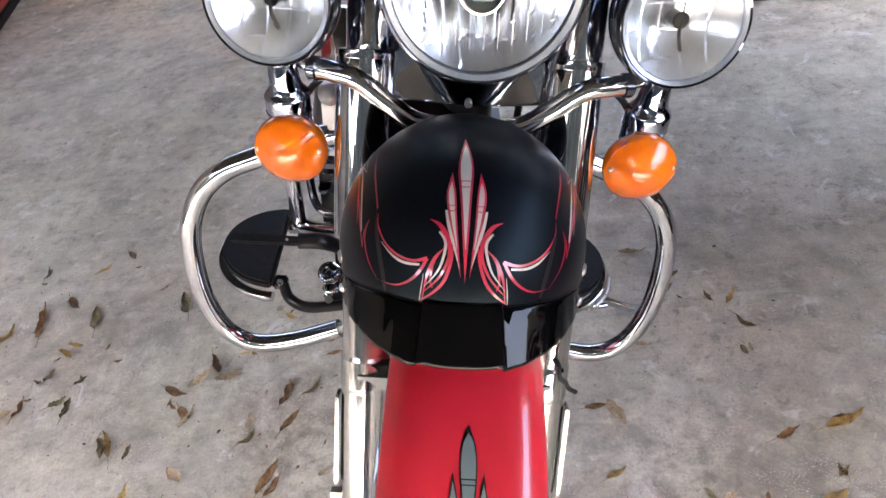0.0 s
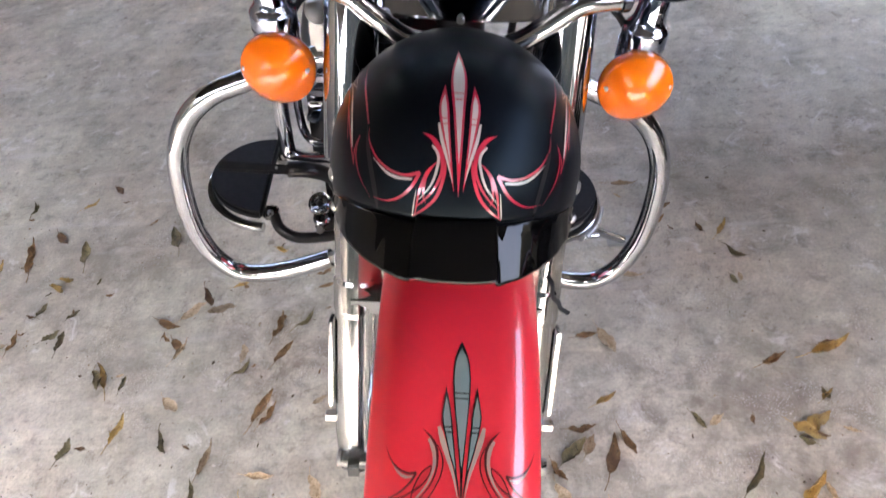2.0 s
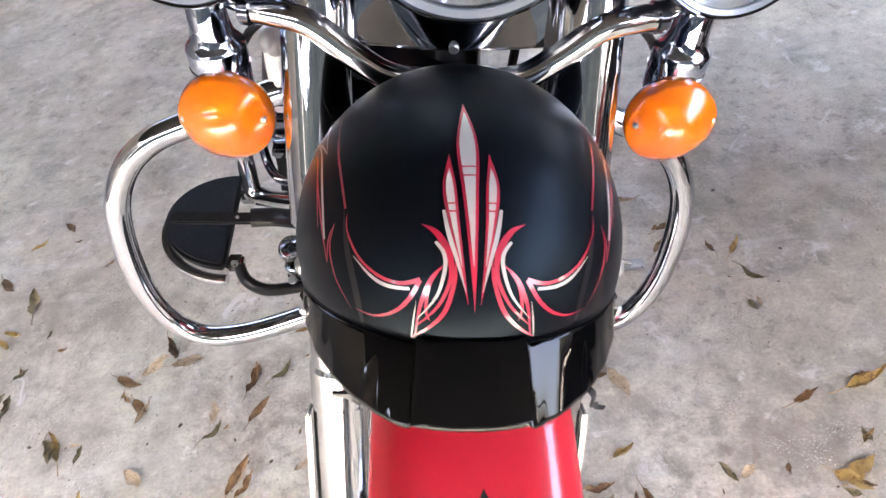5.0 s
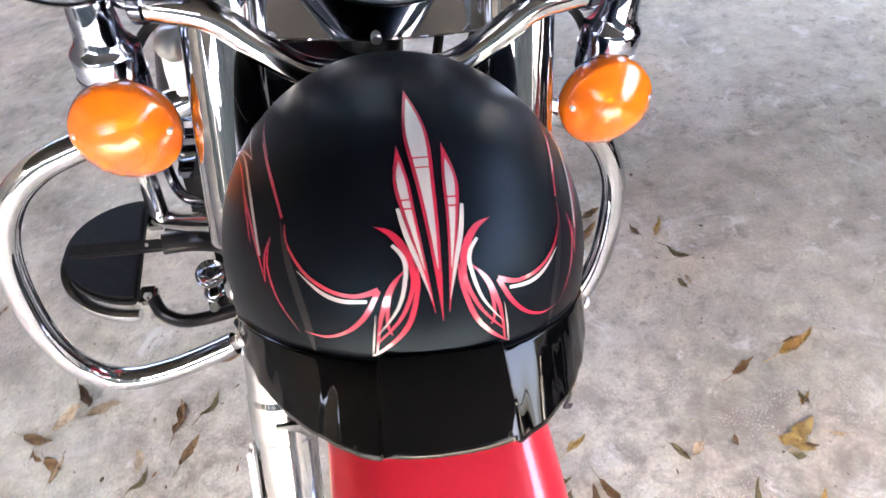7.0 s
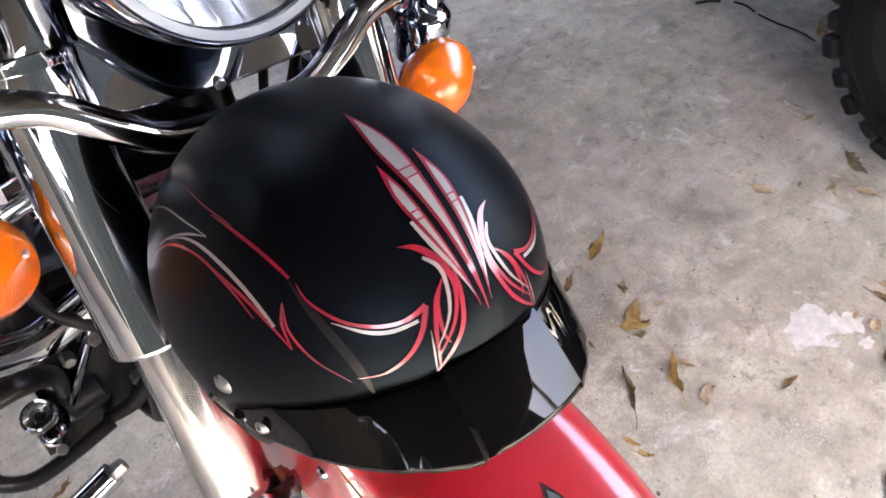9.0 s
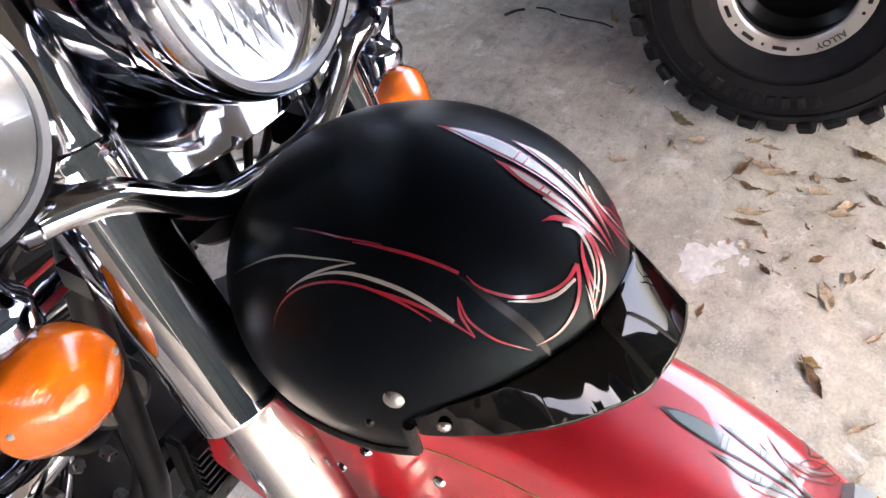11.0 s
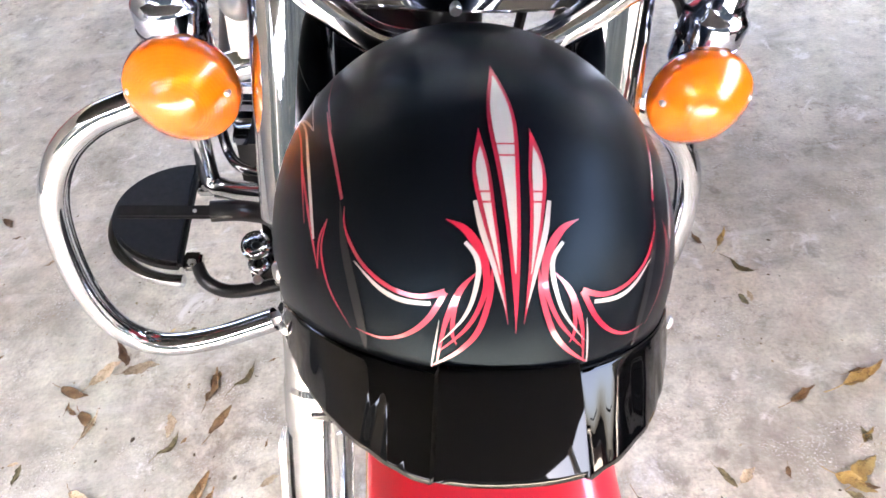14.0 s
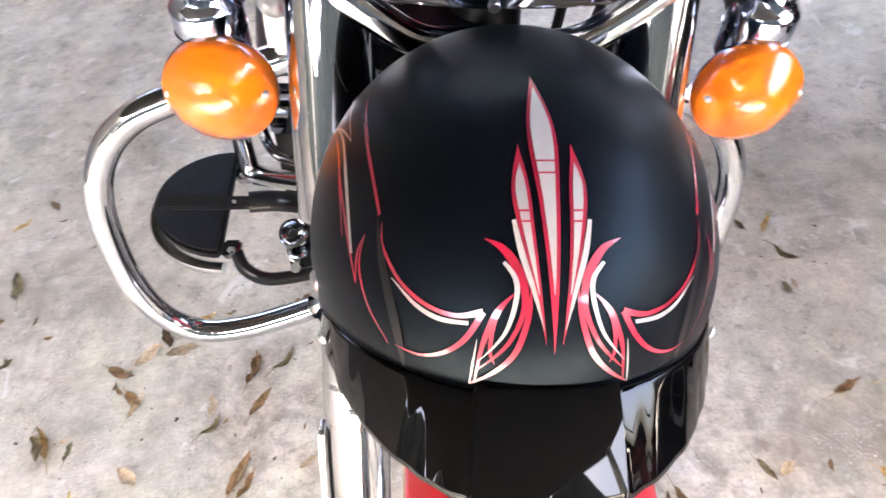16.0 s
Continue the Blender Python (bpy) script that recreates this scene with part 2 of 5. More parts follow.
SPLASH = mat("dried_plaster_splash", (0.62, 0.6, 0.57), 0.9)
grain(SPLASH, 60.0, (0.62, 0.61, 0.59), (0.9, 0.89, 0.87))
CRUMB = mat("leaf_crumb", (0.1, 0.065, 0.035), 0.8)
pick = CRUMB.node_tree.nodes.new("ShaderNodeNewGeometry")
feed(CRUMB, "Base Color", ramp(CRUMB, pick.outputs["Random Per Island"], [(0.0, (0.1, 0.075, 0.05)), (0.45, (0.2, 0.14, 0.08)), (0.75, (0.36, 0.28, 0.17)), (1.0, (0.62, 0.59, 0.54))]))
LEAF_BROWN = mat("dry_leaf_brown", (0.24, 0.13, 0.05), 0.6)
LEAF_GOLD = mat("dry_leaf_gold", (0.42, 0.29, 0.1), 0.5)
LEAF_PALE = mat("dry_leaf_pale", (0.52, 0.41, 0.28), 0.55)
LEAF_OLIVE = mat("dry_leaf_olive", (0.3, 0.25, 0.15), 0.6)
for lm, dark, lo, hi in ((LEAF_BROWN, (0.08, 0.045, 0.02), (0.21, 0.12, 0.05), (0.4, 0.26, 0.12)), (LEAF_GOLD, (0.18, 0.1, 0.03), (0.46, 0.3, 0.09), (0.66, 0.5, 0.2)),
                         (LEAF_PALE, (0.22, 0.14, 0.07), (0.5, 0.39, 0.25), (0.72, 0.61, 0.44)), (LEAF_OLIVE, (0.06, 0.05, 0.025), (0.16, 0.135, 0.065), (0.32, 0.27, 0.14))):
    mottled = tex(lm, "ShaderNodeTexNoise", 70.0, Detail=7.0, Roughness=0.65)
    spots = tex(lm, "ShaderNodeTexNoise", 260.0, Detail=3.0, Roughness=0.6)
    one = lm.node_tree.nodes.new("ShaderNodeObjectInfo")
    shade = ramp(lm, one.outputs["Random"], [(0.0, (0.62, 0.6, 0.58)), (0.5, (1.0, 1.0, 1.0)), (1.0, (1.18, 1.15, 1.1))])
    tone = mix(lm, ramp(lm, spots.outputs[0], [(0.56, (0, 0, 0)), (0.66, (0.8, 0.8, 0.8))]), ramp(lm, mottled.outputs[0], [(0.3, dark), (0.45, lo), (0.7, hi)]), dark)
    feed(lm, "Base Color", mix(lm, 1.0, tone, shade, 'MULTIPLY'))
    bump(lm, mottled.outputs[0], 0.5, 0.001)


# ---- building helpers ----
def thing(name, label, category, group="", kind="", at=(0, 0, 0)):
    ob = new(name)
    ob.location = at
    ob.empty_display_size = 0.05
    return tagged(ob, label, category, group, kind)


def mesh_of(name, bm, material, place=None, smooth=True):
    if place is not None:
        bmesh.ops.transform(bm, matrix=place, verts=bm.verts)
    bmesh.ops.recalc_face_normals(bm, faces=bm.faces)
    me = bpy.data.meshes.new(name)
    bm.to_mesh(me)
    bm.free()
    me.materials.append(material)
    me.polygons.foreach_set("use_smooth", [smooth] * len(me.polygons))
    if smooth:
        me.set_sharp_from_angle(angle=radians(38))
    return me


def part(name, bm, material, parent, label="", place=None, smooth=True):
    """One mesh object under a thing or a part; vertices are given in world metres after place."""
    ob = new(name, mesh_of(name, bm, material, place, smooth))
    if parent is not None:
        ob.parent = parent
        ob.matrix_parent_inverse = world_of(parent).inverted()
    return tagged(ob, label)


def world_of(ob):
    m = ob.matrix_basis.copy()
    if ob.parent:
        m = world_of(ob.parent) @ ob.matrix_parent_inverse @ m
    return m


def smooth_path(points, steps=8, closed=False):
    """A Catmull-Rom line through the points."""
    p = [Vector(q) for q in points]
    n, out = len(p), []
    for i in range(n if closed else n - 1):
        if closed:
            a, b, c, d = p[i - 1], p[i], p[(i + 1) % n], p[(i + 2) % n]
        else:
            a, b, c, d = p[max(i - 1, 0)], p[i], p[i + 1], p[min(i + 2, n - 1)]
        for k in range(steps):
            t = k / steps
            out.append(0.5 * (2 * b + (c - a) * t + (2 * a - 5 * b + 4 * c - d) * t * t + (3 * b - a - 3 * c + d) * t ** 3))
    if not closed:
        out.append(p[-1])
    return out


def tube(points, radius, segs=16, steps=8, closed=False, bm=None, flat=1.0):
    """A round tube along a smooth line; radius may be a function of 0..1."""
    bm = bm or bmesh.new()
    line = smooth_path(points, steps, closed)
    n, rings, nor = len(line), [], None
    for i, p in enumerate(line):
        t = (line[(i + 1) % n] - line[i - 1]) if closed else (line[min(i + 1, n - 1)] - line[max(i - 1, 0)])
        t.normalize()
        if nor is None:
            nor = t.orthogonal().normalized()
        nor = (nor - t * nor.dot(t)).normalized()
        side = t.cross(nor)
        r = radius(i / max(n - 1, 1)) if callable(radius) else radius
        rings.append([bm.verts.new(p + r * (math.cos(a) * nor + flat * math.sin(a) * side)) for a in (2 * math.pi * k / segs for k in range(segs))])
    for i in range(n if closed else n - 1):
        a, b = rings[i], rings[(i + 1) % n]
        for k in range(segs):
            bm.faces.new((a[k], a[(k + 1) % segs], b[(k + 1) % segs], b[k]))
    if not closed:
        bm.faces.new(rings[0][::-1])
        bm.faces.new(rings[-1])
    return bm


def lathe(profile, segs=48, bm=None, wobble=None):
    """Turns (radius, height) pairs round z. A radius of 0 closes the end."""
    bm = bm or bmesh.new()
    rings = []
    # rings close to the ends of long spans keep straight tubes straight in their shading
    spans = [profile[0]]
    for p, q in zip(profile[:-1], profile[1:]):
        long = math.hypot(q[0] - p[0], q[1] - p[1])
        if long > 0.03 and min(p[0], q[0]) > 1e-6:
            for f in (0.0015 / long, 0.006 / long, 1 - 0.006 / long, 1 - 0.0015 / long):
                spans.append((p[0] + (q[0] - p[0]) * f, p[1] + (q[1] - p[1]) * f))
        spans.append(q)
    for r, z in spans:
        if r < 1e-6:
            rings.append([bm.verts.new((0, 0, z))])
        else:
            rings.append([bm.verts.new((r * math.cos(a), r * math.sin(a), z + (wobble(a, r) if wobble else 0))) for a in (2 * math.pi * k / segs for k in range(segs))])
    for a, b in zip(rings[:-1], rings[1:]):
        for k in range(segs):
            j = (k + 1) % segs
            if len(a) == 1 and len(b) == 1:
                continue
            if len(a) == 1:
                bm.faces.new((a[0], b[j], b[k]))
            elif len(b) == 1:
                bm.faces.new((a[k], a[j], b[0]))
            else:
                bm.faces.new((a[k], a[j], b[j], b[k]))
    return bm


def block(size, centre=(0, 0, 0), bevel=0.004, turn=None, bm=None, segments=2):
    bm = bm or bmesh.new()
    got = bmesh.ops.create_cube(bm, size=1)["verts"]
    m = Matrix.Translation(centre) @ (turn or Matrix()) @ Matrix.Diagonal((*size, 1))
    bmesh.ops.transform(bm, matrix=m, verts=got)
    if bevel:
        edges = list({e for v in got for e in v.link_edges})
        bmesh.ops.bevel(bm, geom=edges, offset=bevel, segments=segments, affect='EDGES')
    return bm


def rod(a, b, r, segs=20, r2=None, bm=None, cap=0.15):
    """A straight round bar from a to b with slightly rounded ends."""
    a, b = Vector(a), Vector(b)
    length, r2 = (b - a).length, r if r2 is None else r2
    c = min(cap * min(r, r2), length * 0.2)
    m = Matrix.Translation(a) @ (b - a).to_track_quat('Z', 'Y').to_matrix().to_4x4()
    own = lathe([(0, 0), (r - c, 0), (r, c), (r2, length - c), (r2 - c, length), (0, length)], segs)
    bmesh.ops.transform(own, matrix=m, verts=own.verts)
    if bm is None:
        return own
    me = bpy.data.meshes.new("join")
    own.to_mesh(me)
    own.free()
    bm.from_mesh(me)
    bpy.data.meshes.remove(me)
    return bm


def outline_prism(outline, depth, bevel=0.002):
    """A flat plate from an outline of (x, y), from z = 0 up to depth."""
    bm = bmesh.new()
    low = [bm.verts.new((x, y, 0)) for x, y in outline]
    face = bm.faces.new(low)
    got = bmesh.ops.extrude_face_region(bm, geom=[face])["geom"]
    bmesh.ops.translate(bm, vec=(0, 0, depth), verts=[g for g in got if isinstance(g, bmesh.types.BMVert)])
    if bevel:
        bmesh.ops.bevel(bm, geom=[e for e in bm.edges if e.calc_face_angle(0) > 0.6], offset=bevel, segments=2, affect='EDGES')
    return bm


def facing(point, way, up=(0, 0, 1)):
    """A pose at a point whose z axis looks along way."""
    z = Vector(way).normalized()
    x = Vector(up).cross(z).normalized()
    y = z.cross(x)
    m = Matrix((x, y, z)).transposed().to_4x4()
    m.translation = point
    return m


# ---- the setting ----
def setting():
    bm = bmesh.new()
    bmesh.ops.create_grid(bm, x_segments=60, y_segments=60, size=150)
    ob = part("ground", bm, CONCRETE, None, "weathered grey concrete floor with stains and hairline cracks", smooth=False)
    tagged(ob, category="floor", kind="structure")
    t = 0.15
    for x, y in ((3.35, -2.95), (-4.1, -2.95)):
        ob = part("post", block((0.12, 0.12, 2.87) if x > 0 else (0.12, 0.12, 1.77), (x, y, 1.435 if x > 0 else 1.985), 0.008), PLASTER, None, "painted carport post")
        tagged(ob, category="post", kind="structure")
    # ceiling and walls are out of view, added to shape light and reflections
    for name, size, centre, m, label in (
            ("ceiling", (7.7, 7.4, t), (-0.35, 0.6, 2.95), DARK_CEILING, "unseen carport ceiling, near black for dark reflections"),
            ("wall_low", (t, 2.1, 1.1), (-4.1, -2.05, 0.55), DARK_WALL, "unseen plain grey low side wall, added to block low light"),
            ("wall_side", (t, 5.3, 2.87), (-4.1, 1.65, 1.435), DARK_WALL, "unseen plain grey side wall, added to darken reflections"),
            ("wall_back", (7.7, t, 1.95), (-0.35, 4.38, 0.975), BACK_WALL, "unseen plain grey-brown back wall, added to limit the light"),
            ("wall_lintel", (7.7, t, 0.3), (-0.35, 4.38, 2.72), BACK_WALL, "unseen plain grey-brown beam, added over the back opening"),
            ("wall_right", (t, 2.2, 2.87), (3.4, 3.2, 1.435), BACK_WALL, "unseen plain grey-brown right wall, added to limit the light")):
        ob = part(name, block(size, centre, 0), m, None, label, smooth=False)
        tagged(ob, category=name.split("_")[0], kind="structure")


def tree_belt():
    """An unseen belt of dark trees, shaped for dark reflections, with gaps of sky."""
    rng = random.Random(3)
    n = 220
    bm, low, high = bmesh.new(), [], []
    for k in range(n):
        a = 2 * math.pi * k / n
        r = 15 + 1.2 * noise.noise(Vector((math.cos(a) * 3, math.sin(a) * 3, 0)))
        h = 5.6 + 1.8 * noise.noise(Vector((math.cos(a) * 2.2, math.sin(a) * 2.2, 4))) + 1.3 * noise.noise(Vector((math.cos(a) * 11, math.sin(a) * 11, 9))) + rng.uniform(-0.2, 0.2)
        deg = math.degrees(a)
        # raised where reflections should go dark, cut low where light comes in
        h *= 1 + 0.45 * math.exp(-((deg - 203) / 22) ** 2) + 1.15 * math.exp(-((deg - 277) / 30) ** 4) - 0.62 * math.exp(-((deg - 322) / 13) ** 2) - 0.85 * math.exp(-((deg - 343) / 13) ** 2)
        low.append(bm.verts.new((r * math.cos(a), r * math.sin(a), -0.1)))
        mid = bm.verts.new((r * 1.02 * math.cos(a), r * 1.02 * math.sin(a), max(h, 1.2) * 0.6))
        high.append((mid, bm.verts.new((r * 1.08 * math.cos(a), r * 1.08 * math.sin(a), max(h, 1.2)))))
    for k in range(n):
        j = (k + 1) % n
        bm.faces.new((low[k], low[j], high[j][0], high[k][0]))
        bm.faces.new((high[k][0], high[j][0], high[j][1], high[k][1]))
    ob = part("backdrop", bm, FOLIAGE, None, "unseen dark green belt of trees, added to shape light and reflections", smooth=False)
    tagged(ob, category="trees", kind="structure")


setting()
tree_belt()

# ---- the motorcycle ----
# The machine leans on its stand; FORK is the frame of fork and front wheel, BODY that of engine and frame.
FORK = Matrix.Translation((-0.088, 0, 0)) @ Matrix.Rotation(radians(10.5), 4, 'Y')
BODY = FORK @ Matrix.Translation((-0.04, 0.86, 0)) @ Matrix.Rotation(radians(2), 4, 'Z')
bike = thing("motorcycle", "red and chrome cruiser motorcycle leaning on its stand", "motorcycle", at=(-0.088, 0.5, 0))
AXLE_V, AXLE_W, FENDER_R, WHEEL_U = 0.50, 0.32, 0.388, 0.0095


def fork_v(w):
    return 0.36 + 0.5 * w


def on_fork(u, w):
    return (u, fork_v(w), w)


def fender_point(u, alpha, lift=0.0):
    """A point on the fender's skin; alpha in degrees forward from the top."""
    a = abs(u)
    drop = 0.0 if a < 0.03 else 0.022 * ((a - 0.03) / 0.0425) ** 2.6
    r = FENDER_R - drop + lift
    s = radians(alpha)
    return Vector((WHEEL_U + u, AXLE_V - r * math.sin(s), AXLE_W + r * math.cos(s)))


def fender():
    half = [0.0, 0.012, 0.024, 0.034, 0.044, 0.053, 0.059, 0.0655, 0.070, 0.0725]
    section = [(u, None) for u in half] + [(0.0732, 0.030), (0.0736, 0.045), (0.0738, 0.09), (0.0738, 0.165), (0.0720, 0.167), (0.0715, 0.09), (0.071, 0.03)]
    full = [(-u, d) for u, d in section[::-1]] + section[1:]
    bm, rows = bmesh.new(), []
    for i in range(61):
        alpha = 78 - 150 * i / 60
        row = []
        for u, d in full:
            if d is None:
                row.append(bm.verts.new(fender_point(u, alpha)))
            else:
                r, s = FENDER_R - d, radians(alpha)
                row.append(bm.verts.new((WHEEL_U + u, AXLE_V - r * math.sin(s), AXLE_W + r * math.cos(s))))
        rows.append(row)
    for a, b in zip(rows[:-1], rows[1:]):
        for k in range(len(full) - 1):
            bm.faces.new((a[k], a[k + 1], b[k + 1], b[k]))
    return part("front_fender", bm, RED, bike, "glossy red front fender with grey and black pinstriping", FORK)


fender_ob = fender()

# Pinstripe strokes: half of a mirrored drawing, each a line of (side mm, height degrees) with its widest half width.
SPEAR = dict(tip=(0, 64), line=[(0, 64), (0, 50), (0, 34), (0, 6)], widths=[0.0, 6.2, 4.2, 0.0])
SIDE_SPEAR = dict(line=[(11.5, 47), (12.2, 38), (10.0, 28), (3.5, 8)], widths=[0.0, 3.8, 2.9, 0.0])
WHITE_QUILL = [(16, 32), (13.5, 26), (9, 19), (4.5, 11)]
RED_HOOK = [(29, 28.5), (21, 26.5), (15, 22.5), (12.6, 18.5), (13.5, 14), (20, 7.5), (32, 1)]
WHITE_HOOK = [(21, 24), (16.4, 21), (16.2, 17), (21, 10), (32, 3)]
LOOP = [(17, 18), (24, 14.5), (28.5, 9.5), (31, 5), (33, -2.5)]
OUTER_LOOP = [(10, 19), (11, 14), (16, 6.5), (24, 1.5), (35, -3)]
SWOOSH = [(73.5, 32), (73, 26), (66, 18.5), (55, 14), (42, 12.5), (30, 14)]
SWOOSH_WHITE = [(69, 18.5), (59, 13.5), (49, 11.3), (36, 11.3)]
TAIL = [(30, 14), (37, 8), (46, 3.5), (57, 0.8), (68, 0.8)]


def stroke(surface, line, widths, steps=8, lift=0.0006, bm=None):
    """A painted line laid on a surface(side, height, lift), tapering as the widths say (in mm)."""
    bm = bm or bmesh.new()
    path = smooth_path([(a, b, 0) for a, b in line], steps)
    n = len(path)
    swell = smooth_path([(i, w, 0) for i, w in enumerate(widths)], 24)
    broad = [swell[round(i / (n - 1) * (len(swell) - 1))] for i in range(n)]
    rows = []
    for i, p in enumerate(path):
        half = max(broad[i].y * 0.001, 0.00012)
        here = surface(p.x, p.y, 0)
        ahead = surface(path[min(i + 1, n - 1)].x, path[min(i + 1, n - 1)].y, 0) - surface(path[max(i - 1, 0)].x, path[max(i - 1, 0)].y, 0)
        nor = (surface(p.x, p.y, 0.01) - here).normalized()
        side = nor.cross(ahead).normalized()
        mid = surface(p.x, p.y, lift)
        rows.append([bm.verts.new(mid - side * half), bm.verts.new(mid), bm.verts.new(mid + side * half)])
    for a, b in zip(rows[:-1], rows[1:]):
        bm.faces.new((a[0], a[1], b[1], b[0]))
        bm.faces.new((a[1], a[2], b[2], b[1]))
    return bm


def cross_band(surface, centre, half, height, lift, bm=None):
    return stroke(surface, [(centre - half, height), (centre, height), (centre + half, height)], [0.45, 0.45, 0.45], 2, lift, bm)


def pinstripes(surface, owner, place, line_mat, fill_mat):
    """The helmet's mirrored spear-and-scroll drawing, each stroke a part."""
    def lay(line, widths, material, lift, steps=8):
        part("pinstripe", stroke(surface, line, widths, steps, lift), material, owner, "", place)

    lay(SPEAR["line"], SPEAR["widths"], line_mat, 0.0007)
    lay([(0, 60.5), (0, 50), (0, 36), (0, 18)], [0.2, 4.5, 2.7, 0.2], fill_mat, 0.0012)
    bands = bmesh.new()
    for h in (43.2, 40.8):
        cross_band(surface, 0, 5.0, h, 0.0017, bands)
    part("pinstripe", bands, line_mat, owner, "", place)
    for s in (-1, 1):
        def flip(line):
            return [(s * a, b) for a, b in line]

        lay(flip(SIDE_SPEAR["line"]), SIDE_SPEAR["widths"], line_mat, 0.0007)
        lay(flip([(11.7, 43), (12.1, 38), (10.2, 29), (6.6, 18)]), [0.0, 2.2, 1.5, 0.2], fill_mat, 0.0012)
        bands = bmesh.new()
        for h in (33.6, 31.6):
            cross_band(surface, s * 11.2, 2.9, h, 0.0017, bands)
        part("pinstripe", bands, line_mat, owner, "", place)
        lay(flip(WHITE_QUILL), [0.9, 1.3, 1.0, 0.1], fill_mat, 0.0008)
        lay(flip(RED_HOOK), [0.1, 1.6, 2.1, 1.7, 1.2, 0.9, 0.3], line_mat, 0.0007)
        lay(flip(WHITE_HOOK), [0.8, 1.1, 1.1, 0.8, 0.1], fill_mat, 0.0010)
        lay(flip(LOOP), [0.4, 1.1, 1.3, 0.9, 0.4], line_mat, 0.0008)
        lay(flip(OUTER_LOOP), [0.3, 1.2, 1.3, 1.0, 0.4], line_mat, 0.0009)
        lay(flip([(35, -3), (34, 2), (32.5, 8)]), [0.2, 0.5, 0.1], fill_mat, 0.0010)
        lay(flip([(19, 17), (25, 12.5), (27, 6), (25, 3)]), [0.2, 0.9, 0.9, 0.2], line_mat, 0.0008)
        lay(flip(SWOOSH), [0.2, 0.7, 0.9, 1.0, 1.1, 1.5], line_mat, 0.0007)
        lay(flip(SWOOSH_WHITE), [0.2, 0.9, 1.1, 0.9], fill_mat, 0.0009)
        lay(flip(TAIL), [1.4, 1.3, 1.0, 0.6, 0.1], line_mat, 0.0008)


def fender_surface(side, alpha, lift):
    """The drawing's plane laid on the fender; its axis runs slightly askew."""
    return fender_point((side + 3.4 + (alpha - 14.8) * 0.16) * 0.001, alpha, lift)


def fender_pinstripes():
    """A grey spear outlined in black between two lesser ones, with hooked scrolls in maroon and tan."""
    def lay(line, widths, material, lift, steps=8):
        part("pinstripe", stroke(fender_surface, line, widths, steps, lift), material, fender_ob, "", FORK)

    def bands(side, half, heights):
        bm = bmesh.new()
        for h in heights:
            stroke(fender_surface, [(side - half, h), (side, h), (side + half, h)], [0.55, 0.55, 0.55], 2, 0.0017, bm)
        part("pinstripe", bm, STRIPE_BLACK, fender_ob, "", FORK)

    lay([(0, 10.3), (0, 12.3), (0, 14.8), (0, 17.7), (0, 21.1), (0, 25.9), (0, 29), (0, 31.3)], [0.0, 5.2, 7.2, 6.6, 4.4, 1.3, 0.5, 0.1], STRIPE_BLACK, 0.0007)
    lay([(0, 11.2), (0, 12.6), (0, 14.8), (0, 17.7), (0, 21.1), (0, 25.5)], [0.0, 4.2, 6.1, 5.5, 3.4, 0.3], STRIPE_GREY, 0.0012)
    bands(0, 6.0, (17.0, 17.65))
    for s in (-1, 1):
        def flip(line):
            return [(s * a, b) for a, b in line]

        lay(flip([(12.9, 16.2), (12.4, 18.4), (12.2, 19.8), (11.0, 21.2), (7.9, 23.8), (4.7, 26.1), (1.3, 29)]), [0.1, 2.6, 3.9, 3.7, 2.5, 1.0, 0.3], STRIPE_BLACK, 0.0008)
        lay(flip([(12.8, 17.4), (12.4, 18.6), (12.2, 19.8), (11.1, 21.2), (8.3, 23.5), (5.0, 25.8)]), [0.0, 1.6, 2.8, 2.6, 1.6, 0.2], STRIPE_GREY, 0.0012)
        bands(s * 10.9, 3.0, (21.05, 21.65))
        lay(flip([(18.4, 21.0), (15.5, 22.5), (10.8, 24.6), (6.1, 26.7), (2.8, 29)]), [1.3, 2.2, 1.6, 1.0, 0.2], STRIPE_TAN, 0.0007)
        lay(flip([(31.1, 21.4), (24.2, 22.4), (19.8, 23.7), (19.6, 25.7), (23.6, 27.4), (30.7, 28.9), (38.3, 30.0), (38.5, 30.7)]), [0.2, 1.0, 1.1, 0.8, 0.6, 0.5, 0.5, 0.4], STRIPE_MAROON, 0.0010)
        lay(flip([(19.5, 23.1), (15.2, 24.6), (15.6, 26.2), (20.9, 28), (28.8, 29.7), (38.5, 30.7)]), [0.3, 0.6, 0.6, 0.55, 0.55, 0.4], STRIPE_MAROON, 0.0009)
        lay(flip([(26.3, 22.5), (23.2, 23.4), (21.4, 24.7), (22.8, 26.2), (27.3, 27.7), (36, 29.3), (43, 30.3)]), [1.2, 1.7, 1.5, 1.1, 0.8, 0.5, 0.1], STRIPE_TAN, 0.0008)
        lay(flip([(23.8, 25.5), (31, 26.3), (36.2, 27.6), (39.1, 28.9), (38.3, 30)]), [0.5, 0.6, 0.55, 0.5, 0.4], STRIPE_MAROON, 0.0009)
        lay(flip([(23.8, 25.5), (25, 26.5), (30.9, 27.7), (38.5, 28.7)]), [0.4, 0.5, 0.5, 0.2], STRIPE_MAROON, 0.0010)
        lay(flip([(60.5, 23.6), (56, 25.1), (49.3, 26.1), (41.9, 26.5), (35.6, 26.4)]), [0.1, 0.5, 0.8, 1.0, 1.2], STRIPE_MAROON, 0.0009)
